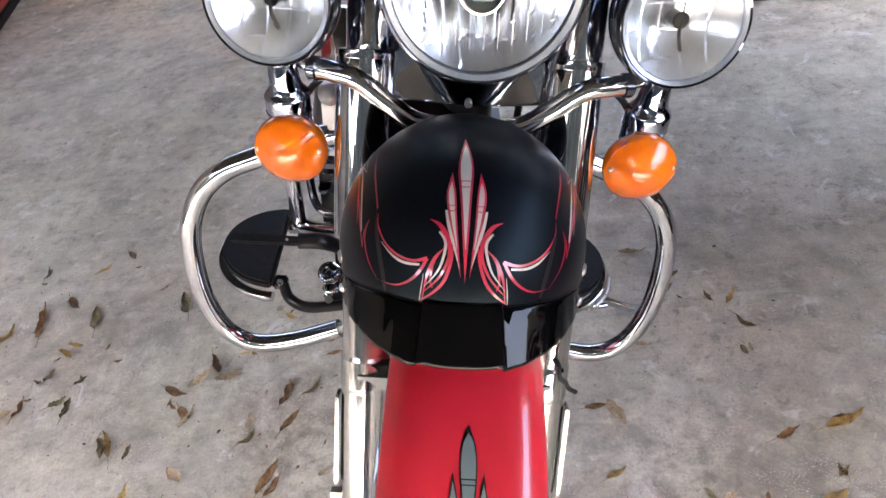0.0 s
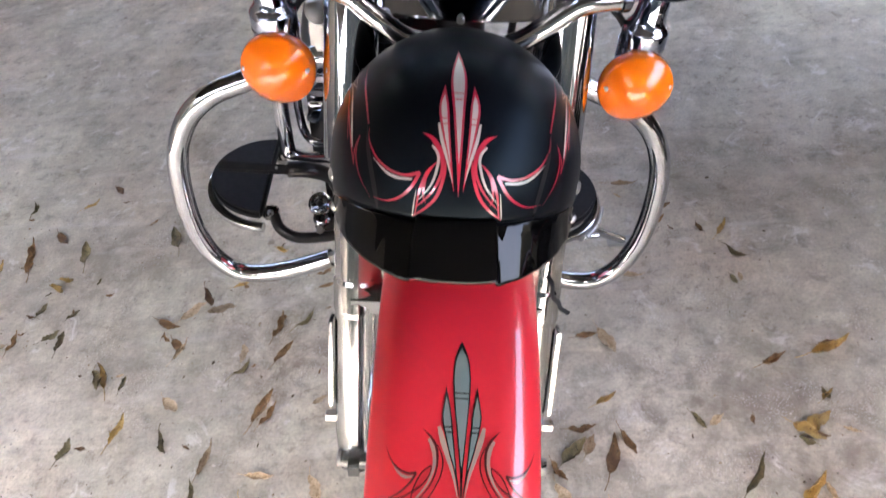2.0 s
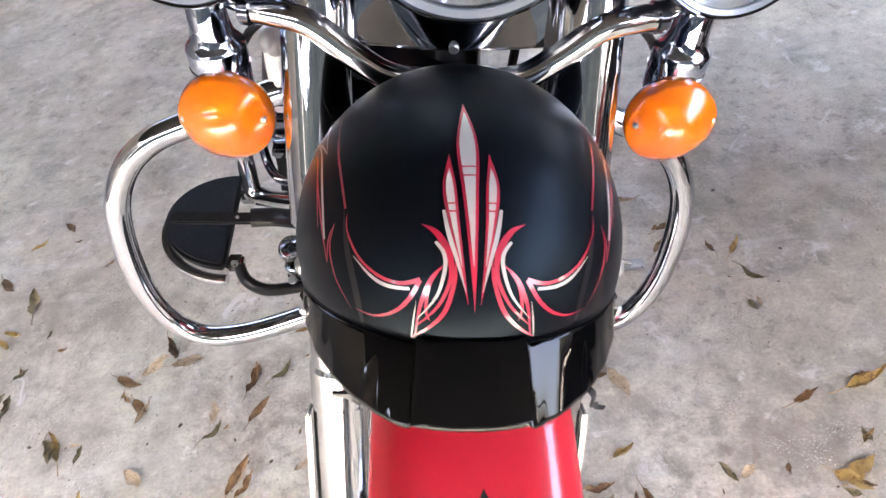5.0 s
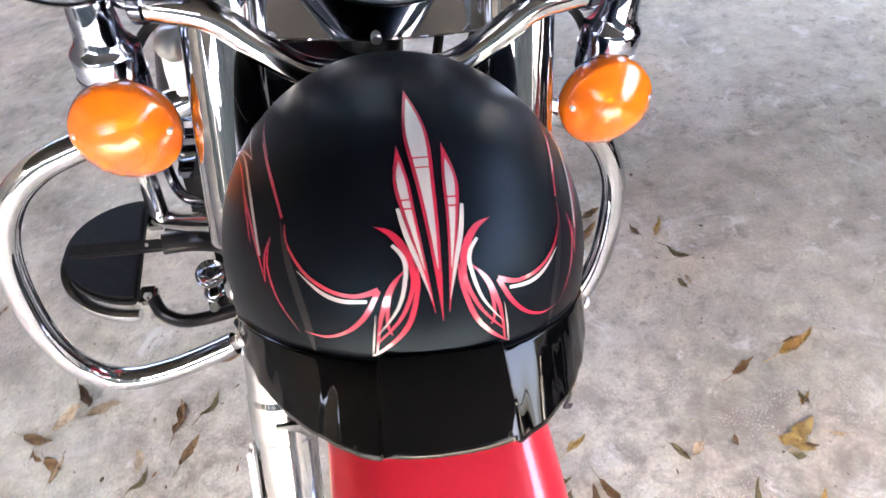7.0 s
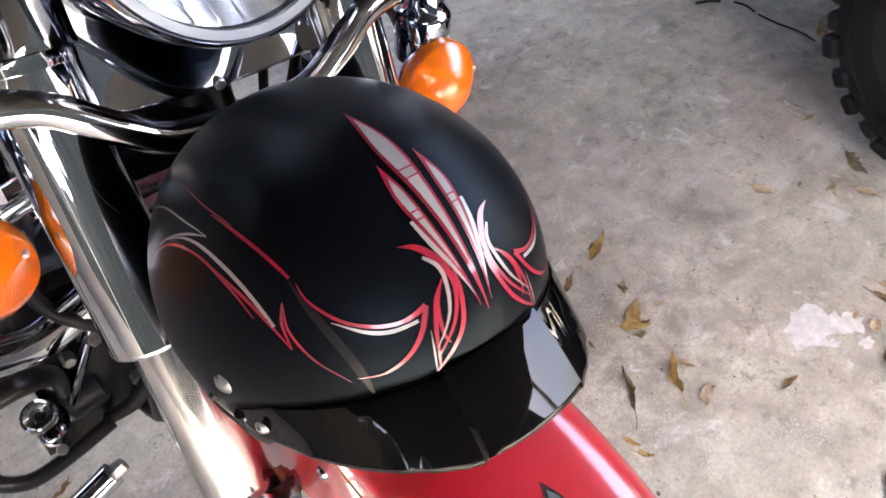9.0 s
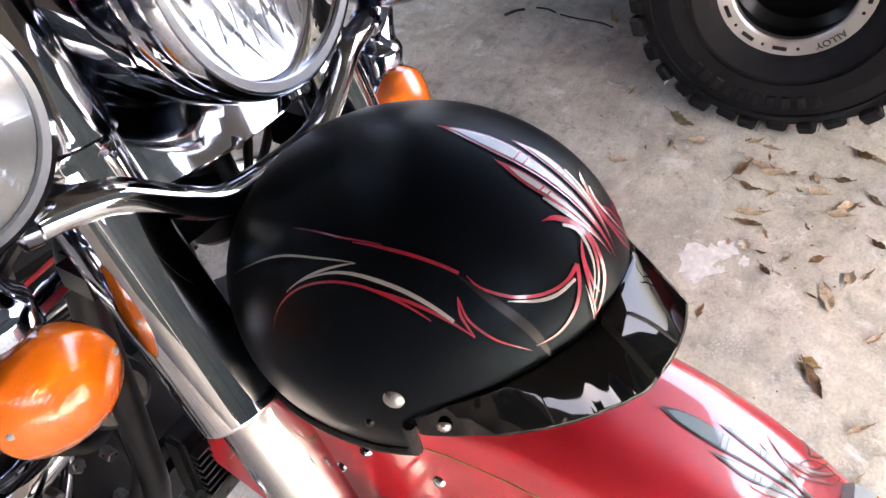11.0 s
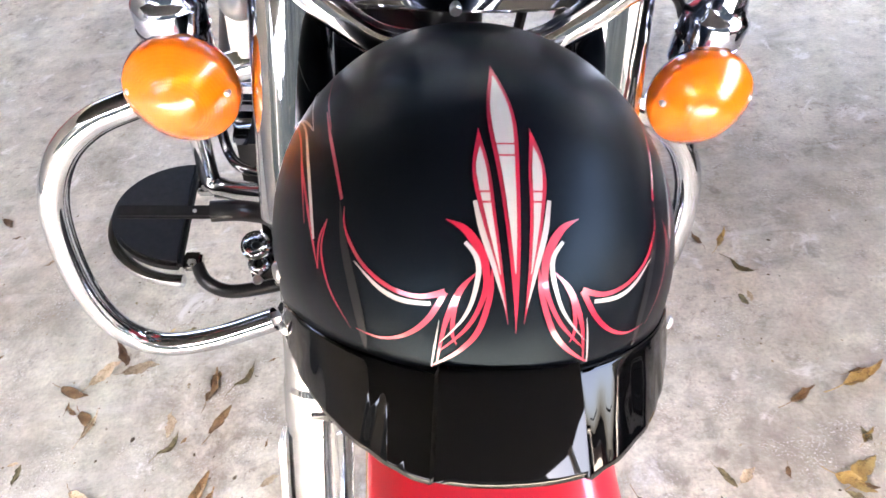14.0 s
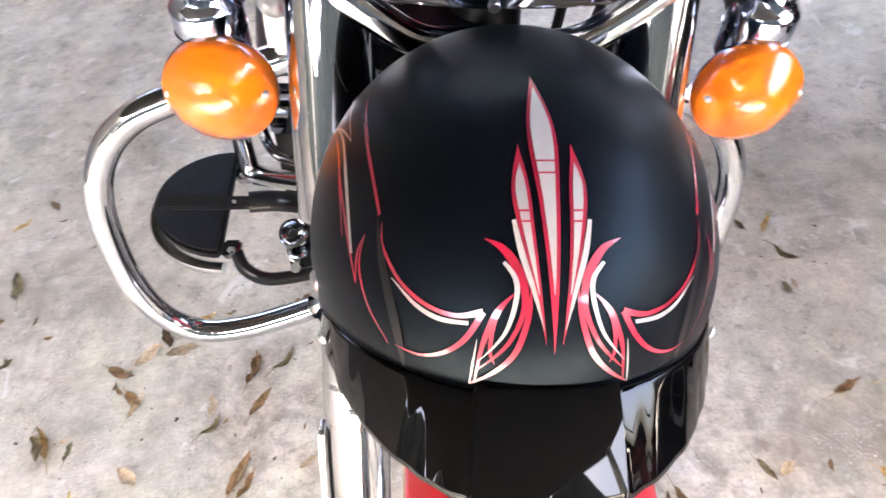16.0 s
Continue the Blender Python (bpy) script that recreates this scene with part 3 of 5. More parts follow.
        lay(flip([(56, 25.2), (50.2, 26.4), (44.5, 26.9), (38.2, 26.8)]), [0.3, 0.9, 1.2, 0.5], STRIPE_TAN, 0.0007)
        lay(flip([(35.6, 26.4), (40.9, 27.6), (48.8, 28.7), (57.4, 29.4)]), [1.0, 0.9, 0.7, 0.3], STRIPE_MAROON, 0.0010)
        lay(flip([(57.4, 29.4), (47, 29.2), (38, 28.4), (29, 27.4)]), [0.3, 0.6, 0.5, 0.1], STRIPE_MAROON, 0.0009)


fender_pinstripes()


def fender_side_line(side):
    def skirt(alpha):
        r, t = FENDER_R - 0.052, radians(alpha)
        return (WHEEL_U + side * 0.0738, AXLE_V - r * math.sin(t), AXLE_W + r * math.cos(t))

    part("pinstripe", tube([skirt(a) for a in (66, 50, 30, 10, -10, -30, -50, -66)], 0.0007, 6, 6), STRIPE_GOLD, fender_ob, "thin gold line", FORK)


for side in (-1, 1):
    fender_side_line(side)
    for v, w in ((0.559, 0.614), (0.627, 0.603), (0.655, 0.56)):
        part("fender_bolt", lathe([(0, 0.004), (0.003, 0.0036), (0.0052, 0.002), (0.0058, 0.0), (0.0066, -0.0005)], 16), CHROME, fender_ob, "chrome fender bolt", FORK @ facing((WHEEL_U + side * 0.0738, v, w), (side, 0, 0)))


def fender_lamp():
    """Flat grey cap with an amber strip at the fender's nose."""
    bm = bmesh.new()
    rows = []
    for alpha, lift in ((31.0, 0.0), (31.2, 0.009), (32.4, 0.013), (33.0, 0.0155), (33.2, 0.0)):
        rows.append([bm.verts.new(fender_point(u * 0.0425, alpha, lift - (0.002 if abs(u) > 0.97 else 0))) for u in (-1, -0.96, -0.5, 0, 0.5, 0.96, 1)])
    for a, b in zip(rows[:-1], rows[1:]):
        for k in range(6):
            bm.faces.new((a[k], a[k + 1], b[k + 1], b[k]))
    for k in (0, -1):
        bm.faces.new([r[k] for r in rows])
    cap = part("fender_lamp", bm, GREY_PLATE, fender_ob, "grey cap of the amber fender lamp", FORK)
    bm, rows = bmesh.new(), []
    for alpha, lift in ((33.1, 0.001), (33.3, 0.014), (37.5, 0.019), (41, 0.013), (43, 0.0)):
        rows.append([bm.verts.new(fender_point(u * 0.041, alpha, lift)) for u in (-1, -0.5, 0, 0.5, 1)])
    for a, b in zip(rows[:-1], rows[1:]):
        for k in range(4):
            bm.faces.new((a[k], a[k + 1], b[k + 1], b[k]))
    for k in (0, -1):
        bm.faces.new([r[k] for r in rows])
    part("lens", bm, AMBER, cap, "amber lens", FORK)


fender_lamp()


def front_wheel():
    across = FORK @ Matrix.Translation((WHEEL_U, AXLE_V, AXLE_W)) @ Matrix.Rotation(radians(90), 4, 'Y')
    prof = [(0.205, -0.04), (0.225, -0.058), (0.262, -0.066), (0.292, -0.056), (0.310, -0.034), (0.3165, 0.0), (0.310, 0.034), (0.292, 0.056), (0.262, 0.066), (0.225, 0.058), (0.205, 0.04), (0.205, -0.04)]
    wheel = part("front_wheel", lathe([(0, -0.05), (0.05, -0.05), (0.055, -0.03), (0.055, 0.03), (0.05, 0.05), (0, 0.05)], 32), ALLOY, bike, "", across)
    part("tyre", lathe(prof, 72), TYRE, wheel, "black rubber front tyre", across)
    part("rim", lathe([(0.208, -0.045), (0.2, -0.048), (0.188, -0.03), (0.182, 0.0), (0.188, 0.03), (0.2, 0.048), (0.208, 0.045)], 64), CHROME, wheel, "chrome rim", across)
    for k in range(20):
        a = 2 * math.pi * k / 20
        part("spoke", rod((0.05 * math.cos(a), 0.05 * math.sin(a), 0.03 * (-1) ** k), (0.185 * math.cos(a + 0.25), 0.185 * math.sin(a + 0.25), 0), 0.002, 6), CHROME, wheel, "", across)
    part("axle", rod((-0.14 + WHEEL_U, AXLE_V, AXLE_W), (0.14 + WHEEL_U, AXLE_V, AXLE_W), 0.012), STEEL, bike, "", FORK)


front_wheel()


def fork_leg(s):
    FORK_U = 0.107 if s < 0 else 0.113
    u = s * FORK_U
    ax = (Vector(on_fork(u, 1.0)) - Vector(on_fork(u, 0.3))).normalized()
    foot = Vector(on_fork(u, 0.30))
    m = FORK @ facing(foot, ax, (0, 1, 0))
    L, K = (0.686 - 0.30) * 1.118, (0.655 - 0.30) * 1.118
    prof = [(0, -0.012), (0.017, -0.012), (0.022, -0.006), (0.0255, 0.02), (0.028, 0.05), (0.0288, 0.16), (0.0288, K - 0.170), (0.0302, K - 0.166), (0.0302, K - 0.128), (0.0286, K - 0.124), (0.0288, L - 0.006), (0.0296, L - 0.004), (0.0296, L), (0.02, L + 0.002), (0, L + 0.002)]
    slider = part("fork_slider", lathe(prof, 40), ALLOY, bike, "polished aluminium lower fork leg", m)
    shifted = m if s > 0 else FORK @ Matrix.Translation((-0.008, 0, 0)) @ FORK.inverted() @ m
    prof = [(0.020, L), (0.0315, L - 0.012), (0.0322, L - 0.010), (0.0322, K + 0.222), (0.0328, K + 0.224), (0.0328, K + 0.230), (0.02, K + 0.232)]
    part("fork_cover", lathe(prof, 40), COVER_CHROME, bike, "chrome fork cover", shifted)
    prof = [(0.02, K + 0.230), (0.0285, K + 0.231), (0.0288, K + 0.235), (0.0288, K + 0.36), (0.02, K + 0.365), (0, K + 0.365)]
    part("upper_fork_cover", lathe(prof, 40), COVER_CHROME, bike, "chrome upper fork cover", m)
    # fender bracket between leg and fender
    part("bracket", block((0.062, 0.030, 0.044), Vector(on_fork(s * (FORK_U - 0.016), 0.529)) - Vector((0, 0.016, 0)), 0.010, segments=4), ALLOY, slider, "polished fender bracket", FORK)
    # flat cover strip outside the lower leg
    part("side_strip", block((0.005, 0.026, 0.125), (0, 0, 0), 0.002), ALLOY, slider, "",
         FORK @ Matrix.Translation(on_fork(s * (FORK_U + 0.033), 0.435)) @ Matrix.Rotation(-math.atan(0.5), 4, 'X'))
    part("bolt", rod(on_fork(s * (FORK_U + 0.015), 0.36), on_fork(s * (FORK_U + 0.042), 0.36), 0.009, 6), STEEL, slider, "", FORK)
    part("axle_clamp", block((0.035, 0.05, 0.045), (u, AXLE_V + 0.005, AXLE_W), 0.01), ALLOY, slider, "", FORK)


for s in (-1, 1):
    fork_leg(s)


def lamp_glass(radius, dome):
    """A domed round cover glass, its face towards z."""
    bm = bmesh.new()
    n, rows = 40, []
    for j in range(13):
        r = radius * j / 12
        z = dome * (1 - (j / 12) ** 2)
        rows.append([bm.verts.new((r * math.cos(a), r * math.sin(a), z)) for a in (2 * math.pi * k / n for k in range(n))] if j else [bm.verts.new((0, 0, z))])
    for a, b in zip(rows[:-1], rows[1:]):
        for k in range(n):
            i = (k + 1) % n
            bm.faces.new((a[0], b[k], b[i]) if len(a) == 1 else (a[k], b[k], b[i], a[i]))
    return bm


def reflector_dish(radius, depth, flutes, facet):
    """A stepped, faceted bowl: upright bands, each at a slightly different tilt."""
    bm = bmesh.new()
    n = 60
    grid = []
    for i in range(n + 1):
        row = []
        for j in range(n + 1):
            a, b = 2 * i / n - 1, 2 * j / n - 1
            x = a * math.sqrt(1 - b * b / 2)
            y = b * math.sqrt(1 - a * a / 2)
            rr = x * x + y * y
            band = math.floor((x + 1) * flutes / 2)
            f = (x + 1) * flutes / 2 - band - 0.5
            step = math.floor((y + 1.15) * 2.2)
            z = -depth * (1 - rr) + facet * (f * f * 4 * (1 if band % 2 else -1) + 0.6 * math.sin(band * 2.3 + step * 1.7)) * max(0.0, 1 - rr) ** 0.5
            row.append(bm.verts.new((x * radius, y * radius, z)))
        grid.append(row)
    for i in range(n):
        for j in range(n):
            bm.faces.new((grid[i][j], grid[i + 1][j], grid[i + 1][j + 1], grid[i][j + 1]))
    return bm


def headlamp():
    m = FORK @ facing((0.0053, 0.7235, 0.969), (0.08, -1, 0.19))
    bucket = part("headlamp", lathe([(0.094, -0.010), (0.0975, -0.014), (0.101, -0.022), (0.102, -0.045), (0.098, -0.08), (0.083, -0.12), (0.05, -0.15), (0, -0.16)], 64), NACELLE_CHROME, bike, "large round headlamp in a chrome shell", m)
    part("trim_ring", lathe([(0.0925, -0.004), (0.093, 0.003), (0.0945, 0.005), (0.0972, 0.002), (0.0992, -0.006), (0.0995, -0.014), (0.095, -0.016)], 72), NACELLE_CHROME, bucket, "chrome trim ring", m)
    part("inner_ring", lathe([(0.0862, 0.001), (0.087, 0.0035), (0.0925, 0.0045), (0.0935, 0.0), (0.093, -0.006), (0.0862, -0.004)], 72), BEZEL, bucket, "blue-grey bezel ring", m)
    part("reflector", reflector_dish(0.089, 0.046, 10, 0.0017), REFLECTOR, bucket, "fluted mirror reflector", m @ Matrix.Translation((0, 0, -0.006)), smooth=False)
    low = m @ Matrix.Translation((0, -0.012, 0))
    shield = part("bulb_shield", lathe([(0, 0.004), (0.014, 0.004), (0.0185, 0.002), (0.020, -0.004), (0.020, -0.03)], 40), MATTE_BLACK, bucket, "black bulb shield with a plain badge", low @ Matrix.Translation((0, 0, -0.004)))
    part("shield_ring", lathe([(0.0205, -0.008), (0.0205, -0.003), (0.0224, -0.003), (0.0224, -0.010)], 40), REFLECTOR, shield, "", low @ Matrix.Translation((0, 0, -0.004)))
    bar = bmesh.new()
    for y, w in ((0.007, 0.016), (0.001, 0.028), (-0.006, 0.018)):
        block((w, 0.0022, 0.001), (0, y, 0.0004), 0.0003, bm=bar, segments=1)
    part("badge", bar, STRIPE_GREY, shield, "", low)
    # moulded ribs that stand in front of the reflector
    for k in range(-5, 6):
        x = k * 0.0135 + 0.003
        h = 0.76 * math.sqrt(0.0835 ** 2 - x * x)
        for y0, y1 in ((-h, -0.030), (0.018, h)):
            part("lens_rib", block((0.0008, y1 - y0, 0.0012), (x, (y0 + y1) / 2, 0.0), 0.0002, segments=1), BEZEL, bucket, "", m)
    glass = part("lens", lamp_glass(0.0885, 0.012), GLASS, bucket, "clear headlamp glass", m)
    glass.visible_shadow = False


headlamp()


def passing_lamp(s):
    m = FORK @ facing((s * 0.203, 0.747, 0.929), (s * 0.04, -1, 0.26))
    shell = part("passing_lamp", lathe([(0.060, -0.008), (0.0655, -0.010), (0.0675, -0.018), (0.067, -0.03), (0.062, -0.055), (0.05, -0.085), (0.03, -0.105), (0, -0.11)], 56), DARK_CHROME, bike, "round passing lamp in a black-chrome shell", m)
    part("trim_ring", lathe([(0.0605, -0.003), (0.0612, 0.003), (0.0632, 0.004), (0.0652, 0.0), (0.0663, -0.007), (0.0655, -0.014), (0.060, -0.012)], 64), DARK_CHROME, shell, "dark chrome trim ring", m)
    part("gasket", lathe([(0.0560, 0.0), (0.0568, 0.003), (0.0605, 0.0042), (0.0612, -0.002)], 64), BEZEL, shell, "blue-grey bezel ring", m)
    part("reflector", reflector_dish(0.058, 0.036, 5, 0.0011), REFLECTOR, shell, "fluted mirror reflector", m @ Matrix.Translation((0, 0, -0.004)), smooth=False)
    part("bulb_shield", rod((0, 0, -0.03), (0, 0, -0.008), 0.0085, 24), BLACK_PAINT, shell, "", m)
    part("bulb_shield", tube([(0.006, -0.03, -0.012), (0.0, -0.012, -0.009), (0.002, 0.004, -0.01)], 0.002, 8), BLACK_PAINT, shell, "", m)
    glass = part("lens", lamp_glass(0.0572, 0.008), GLASS, shell, "clear lamp glass", m)
    glass.visible_shadow = False
    part("mount", tube([(s * 0.207, 0.79, 0.87), (s * 0.2, 0.785, 0.858), (s * 0.18, 0.775, 0.85), (s * 0.152, 0.762, 0.85)], 0.008, 12), CHROME, bike, "", FORK)


def turn_signal(s):
    c = Vector((-0.1984, 0.741, 0.756)) if s < 0 else Vector((0.2003, 0.746, 0.7545))
    m = FORK @ facing(c, (s * 0.04, -1, 0.03)) @ Matrix.Rotation(radians(9 if s > 0 else -3), 4, 'Z') @ Matrix.Scale(1.02, 4)
    cup = part("turn_signal", lathe([(0.0400, -0.010), (0.0404, -0.012), (0.0385, -0.018), (0.031, -0.026), (0.016, -0.031), (0, -0.032)], 48), BLUE_CHROME, bike, "chrome turn signal with amber lens", m)
    prof = []
    for k in range(61):
        r = 0.0395 * k / 60
        z = 0.0245 - 0.0222 * (r / 0.0395) ** 2.0
        z += 0.00016 * math.exp(-((r - 0.0165) / 0.0009) ** 2) + (0.00009 * math.sin(r * 2 * math.pi / 0.0022) if r > 0.018 else 0.0)
        prof.append((r, z))
    prof += [(0.0403, 0.0005), (0.0410, -0.004), (0.0411, -0.011), (0.0404, -0.0125)]
    part("lens", lathe(prof, 56), AMBER, cup, "ribbed amber lens", m)
    part("reflector", lathe([(0.039, -0.003), (0.03, -0.014), (0.012, -0.024), (0, -0.025)], 32), REFLECTOR, cup, "", m)
    for k in (-1, 1):
        part("screw", lathe([(0, 0.0082), (0.0017, 0.0082), (0.0028, 0.007), (0.0029, 0.0)], 14), STEEL, cup, "steel screw", m @ Matrix.Translation((k * 0.0335, 0.006 - 0.003 * k * s, 0.0005)))
    # the stem that hangs the signal under the lamp
    st = FORK @ facing((s * 0.201, 0.773 if s < 0 else 0.779, 0.770), (s * 0.03, -0.03, 1))
    prof = [(0, 0), (0.0235, 0.0), (0.0250, 0.004), (0.0255, 0.030), (0.0254, 0.0415), (0.0246, 0.0440), (0.0222, 0.0470), (0.0196, 0.0505), (0.0180, 0.0550), (0.0170, 0.0610), (0.0148, 0.088), (0.0125, 0.0905), (0, 0.091)]
    part("stem", lathe(prof, 36), BLUE_CHROME, cup, "blue-tinted chrome stem", st)
    part("band", lathe([(0.0250, 0.0228), (0.0262, 0.0234), (0.0262, 0.0246), (0.0250, 0.0252)], 36), CHROME, cup, "", st)
    part("cap_plate", block((0.034, 0.030, 0.003), (s * 0.199, 0.773 if s < 0 else 0.779, 0.8625), 0.001), CHROME, cup, "", FORK)


for s in (-1, 1):
    passing_lamp(s)
    turn_signal(s)

part("light_bar", tube([(-0.162, 0.762, 0.850), (-0.148, 0.757, 0.851), (-0.118, 0.750, 0.846), (-0.085, 0.742, 0.824), (-0.052, 0.737, 0.806), (0, 0.735, 0.803), (0.052, 0.737, 0.806), (0.085, 0.742, 0.824), (0.118, 0.750, 0.846), (0.148, 0.757, 0.851), (0.162, 0.762, 0.850)], 0.0115, 20, 10), CHROME, bike, "bent chrome lamp bar", FORK)
for s in (-1, 1):
    part("bar_clamp", rod((s * 0.160, 0.7615, 0.850), (s * 0.172, 0.765, 0.850), 0.0135), DARK_CHROME, bike, "", FORK)
    part("wire", tube([(s * 0.16, 0.785, 0.83), (s * 0.175, 0.79, 0.815), (s * 0.185, 0.795, 0.80)], 0.004, 8), RUBBER, bike, "", FORK)


def tree_cover():
    """The polished cover under the headlamp, between the fork legs: a gently bowed panel with a crisp lower edge."""
    bm, rows, edge = bmesh.new(), [], []
    for i in range(41):
        t = i / 40 * 2 - 1
        u, side = 0.112 * t, abs(t)
        back, rise = 0.010 * side ** 2 + 0.030 * max(0.0, side - 0.8) ** 1.5 * 4, 0.004 * side ** 2 + 0.34 * max(0.0, side - 0.76) ** 1.6
        low, high = Vector((u, 0.768 + back, 0.8135 + rise)), Vector((u * 1.02, 0.826 + back * 0.6, 0.935 + 0.05 * side ** 1.5))
        swell = (high - low).cross(Vector((1, 0, 0))).normalized() * (0.011 * (1 - 0.5 * side))
        row = [low + Vector((0, 0.035, 0.002)), low + Vector((0, 0.004, -0.0012)), low + Vector((0, 0.001, -0.0010))]
        row += [low.lerp(high, q) + swell * (1 - (2 * q - 1) ** 2) for q in (k / 14 for k in range(15))]
        rows.append([bm.verts.new(p) for p in row])
        edge.append(low + Vector((0, -0.0004, 0.0002)))
    for p, q in zip(rows[:-1], rows[1:]):
        for k in range(len(p) - 1):
            bm.faces.new((p[k], p[k + 1], q[k + 1], q[k]))
    ob = part("fork_tree_cover", bm, NACELLE_CHROME, bike, "polished chrome cover round the foot of the headlamp", FORK)
    part("trim_edge", tube(edge, 0.0011, 8, 2), CHROME, ob, "thin bright lower edge", FORK)
    part("screw", rod((0, 0.780, 0.815), (0, 0.766, 0.814), 0.0045, 14), STEEL, ob, "", FORK)
    for u0, u1 in ((-0.135, 0.004), (0.088, 0.135)):
        part("lower_clamp", block((u1 - u0, 0.05, 0.04), ((u0 + u1) / 2, 0.805, 0.764), 0.01), MATTE_BLACK, bike, "black lower fork clamp", FORK)
    part("steering_head", rod((0, 0.80, 0.72), (0, 0.90, 0.96), 0.03), BLACK_PAINT, bike, "", FORK)


tree_cover()


def engine_guard():
    half = [(0.045, 0.045, 0.70), (0.12, 0.044, 0.685), (0.19, 0.041, 0.662), (0.245, 0.038, 0.640), (0.298, 0.036, 0.615), (0.338, 0.031, 0.576), (0.363, 0.023, 0.518), (0.370, 0.014, 0.443), (0.363, 0.005, 0.369),
            (0.338, -0.002, 0.310), (0.294, -0.006, 0.282), (0.228, -0.005, 0.290), (0.147, -0.002, 0.322)]
    for s in (-1, 1):
        part("engine_guard", tube([(s * u, v, w) for u, v, w in half], 0.0158, 22, 6), CHROME, bike, "chrome engine guard hoop", BODY)
        part("guard_bolt", rod((s * 0.150, -0.002, 0.321), (s * 0.132, -0.001, 0.328), 0.010, 6), STEEL, bike, "", BODY)
    part("guard_clamp", block((0.12, 0.03, 0.05), (0, 0.006, 0.35), 0.008), STEEL, bike, "", BODY)


engine_guard()


def floorboard(s):
    mid = -0.04 if s < 0 else -0.112
    def at(u, v, w):
        return (mid + s * (u - 0.04), v, w)

    inner, n = 0.318, 22
    # half-round pad: straight inner edge, rounded outer edge
    line = [(inner + 0.012, 1.155), (inner + 0.0, 0.945)]
    arc = []
    for k in range(n + 1):
        a = -math.pi / 2 + math.pi * k / n
        arc.append((inner + 0.006 + 0.109 * math.cos(a), 1.04 + 0.095 * math.sin(a)))
    outline = [(at(u, 0, 0)[0], v) for u, v in arc]
    if s < 0:
        outline = outline[::-1]
    tilt = FORK @ Matrix.Translation((0, 1.05, 0.318)) @ Matrix.Rotation(radians(6), 4, 'X') @ Matrix.Translation((0, -1.05, 0))
    pad = part("floorboard", outline_prism(outline, 0.02, 0.005), RUBBER, bike, "half-round black rubber floorboard with a chrome rim", tilt)
    rim = [(at(inner + 0.006 + (u - inner - 0.006) * 1.01, 1.037 + (v - 1.04) * 1.03, -0.012)) for u, v in arc]
    part("rim", tube(rim, 0.0095, 12, 3, flat=1.3), CHROME, pad, "chrome rim", tilt)
    for v in (0.962, 1.100):
        part("hinge", block((0.026, 0.026, 0.018), at(inner - 0.006, v, 0.002), 0.004), ALLOY, pad, "polished hinge", tilt)
        part("hinge_bolt", rod(at(inner - 0.008, v - 0.006, 0.008), at(inner - 0.008, v - 0.012, 0.018), 0.0055, 6), STEEL, pad, "", tilt)
    part("bracket", tube([at(0.305, 0.955, 0.312), at(0.292, 0.935, 0.30), at(0.262, 0.925, 0.29), at(0.215, 0.935, 0.285), at(0.16, 0.95, 0.285)], 0.011, 12, flat=0.75), BLACK_PAINT, pad, "black curved bracket", FORK)
    part("bracket_bolt", rod(at(0.222, 0.945, 0.285), at(0.222, 0.935, 0.303), 0.007, 12), STEEL, pad, "", FORK)
    part("rear_bracket", tube([at(0.30, 1.10, 0.32), at(0.24, 1.10, 0.31), at(0.16, 1.10, 0.31)], 0.012, 12), BLACK_PAINT, pad, "", FORK)


for s in (-1, 1):
    floorboard(s)


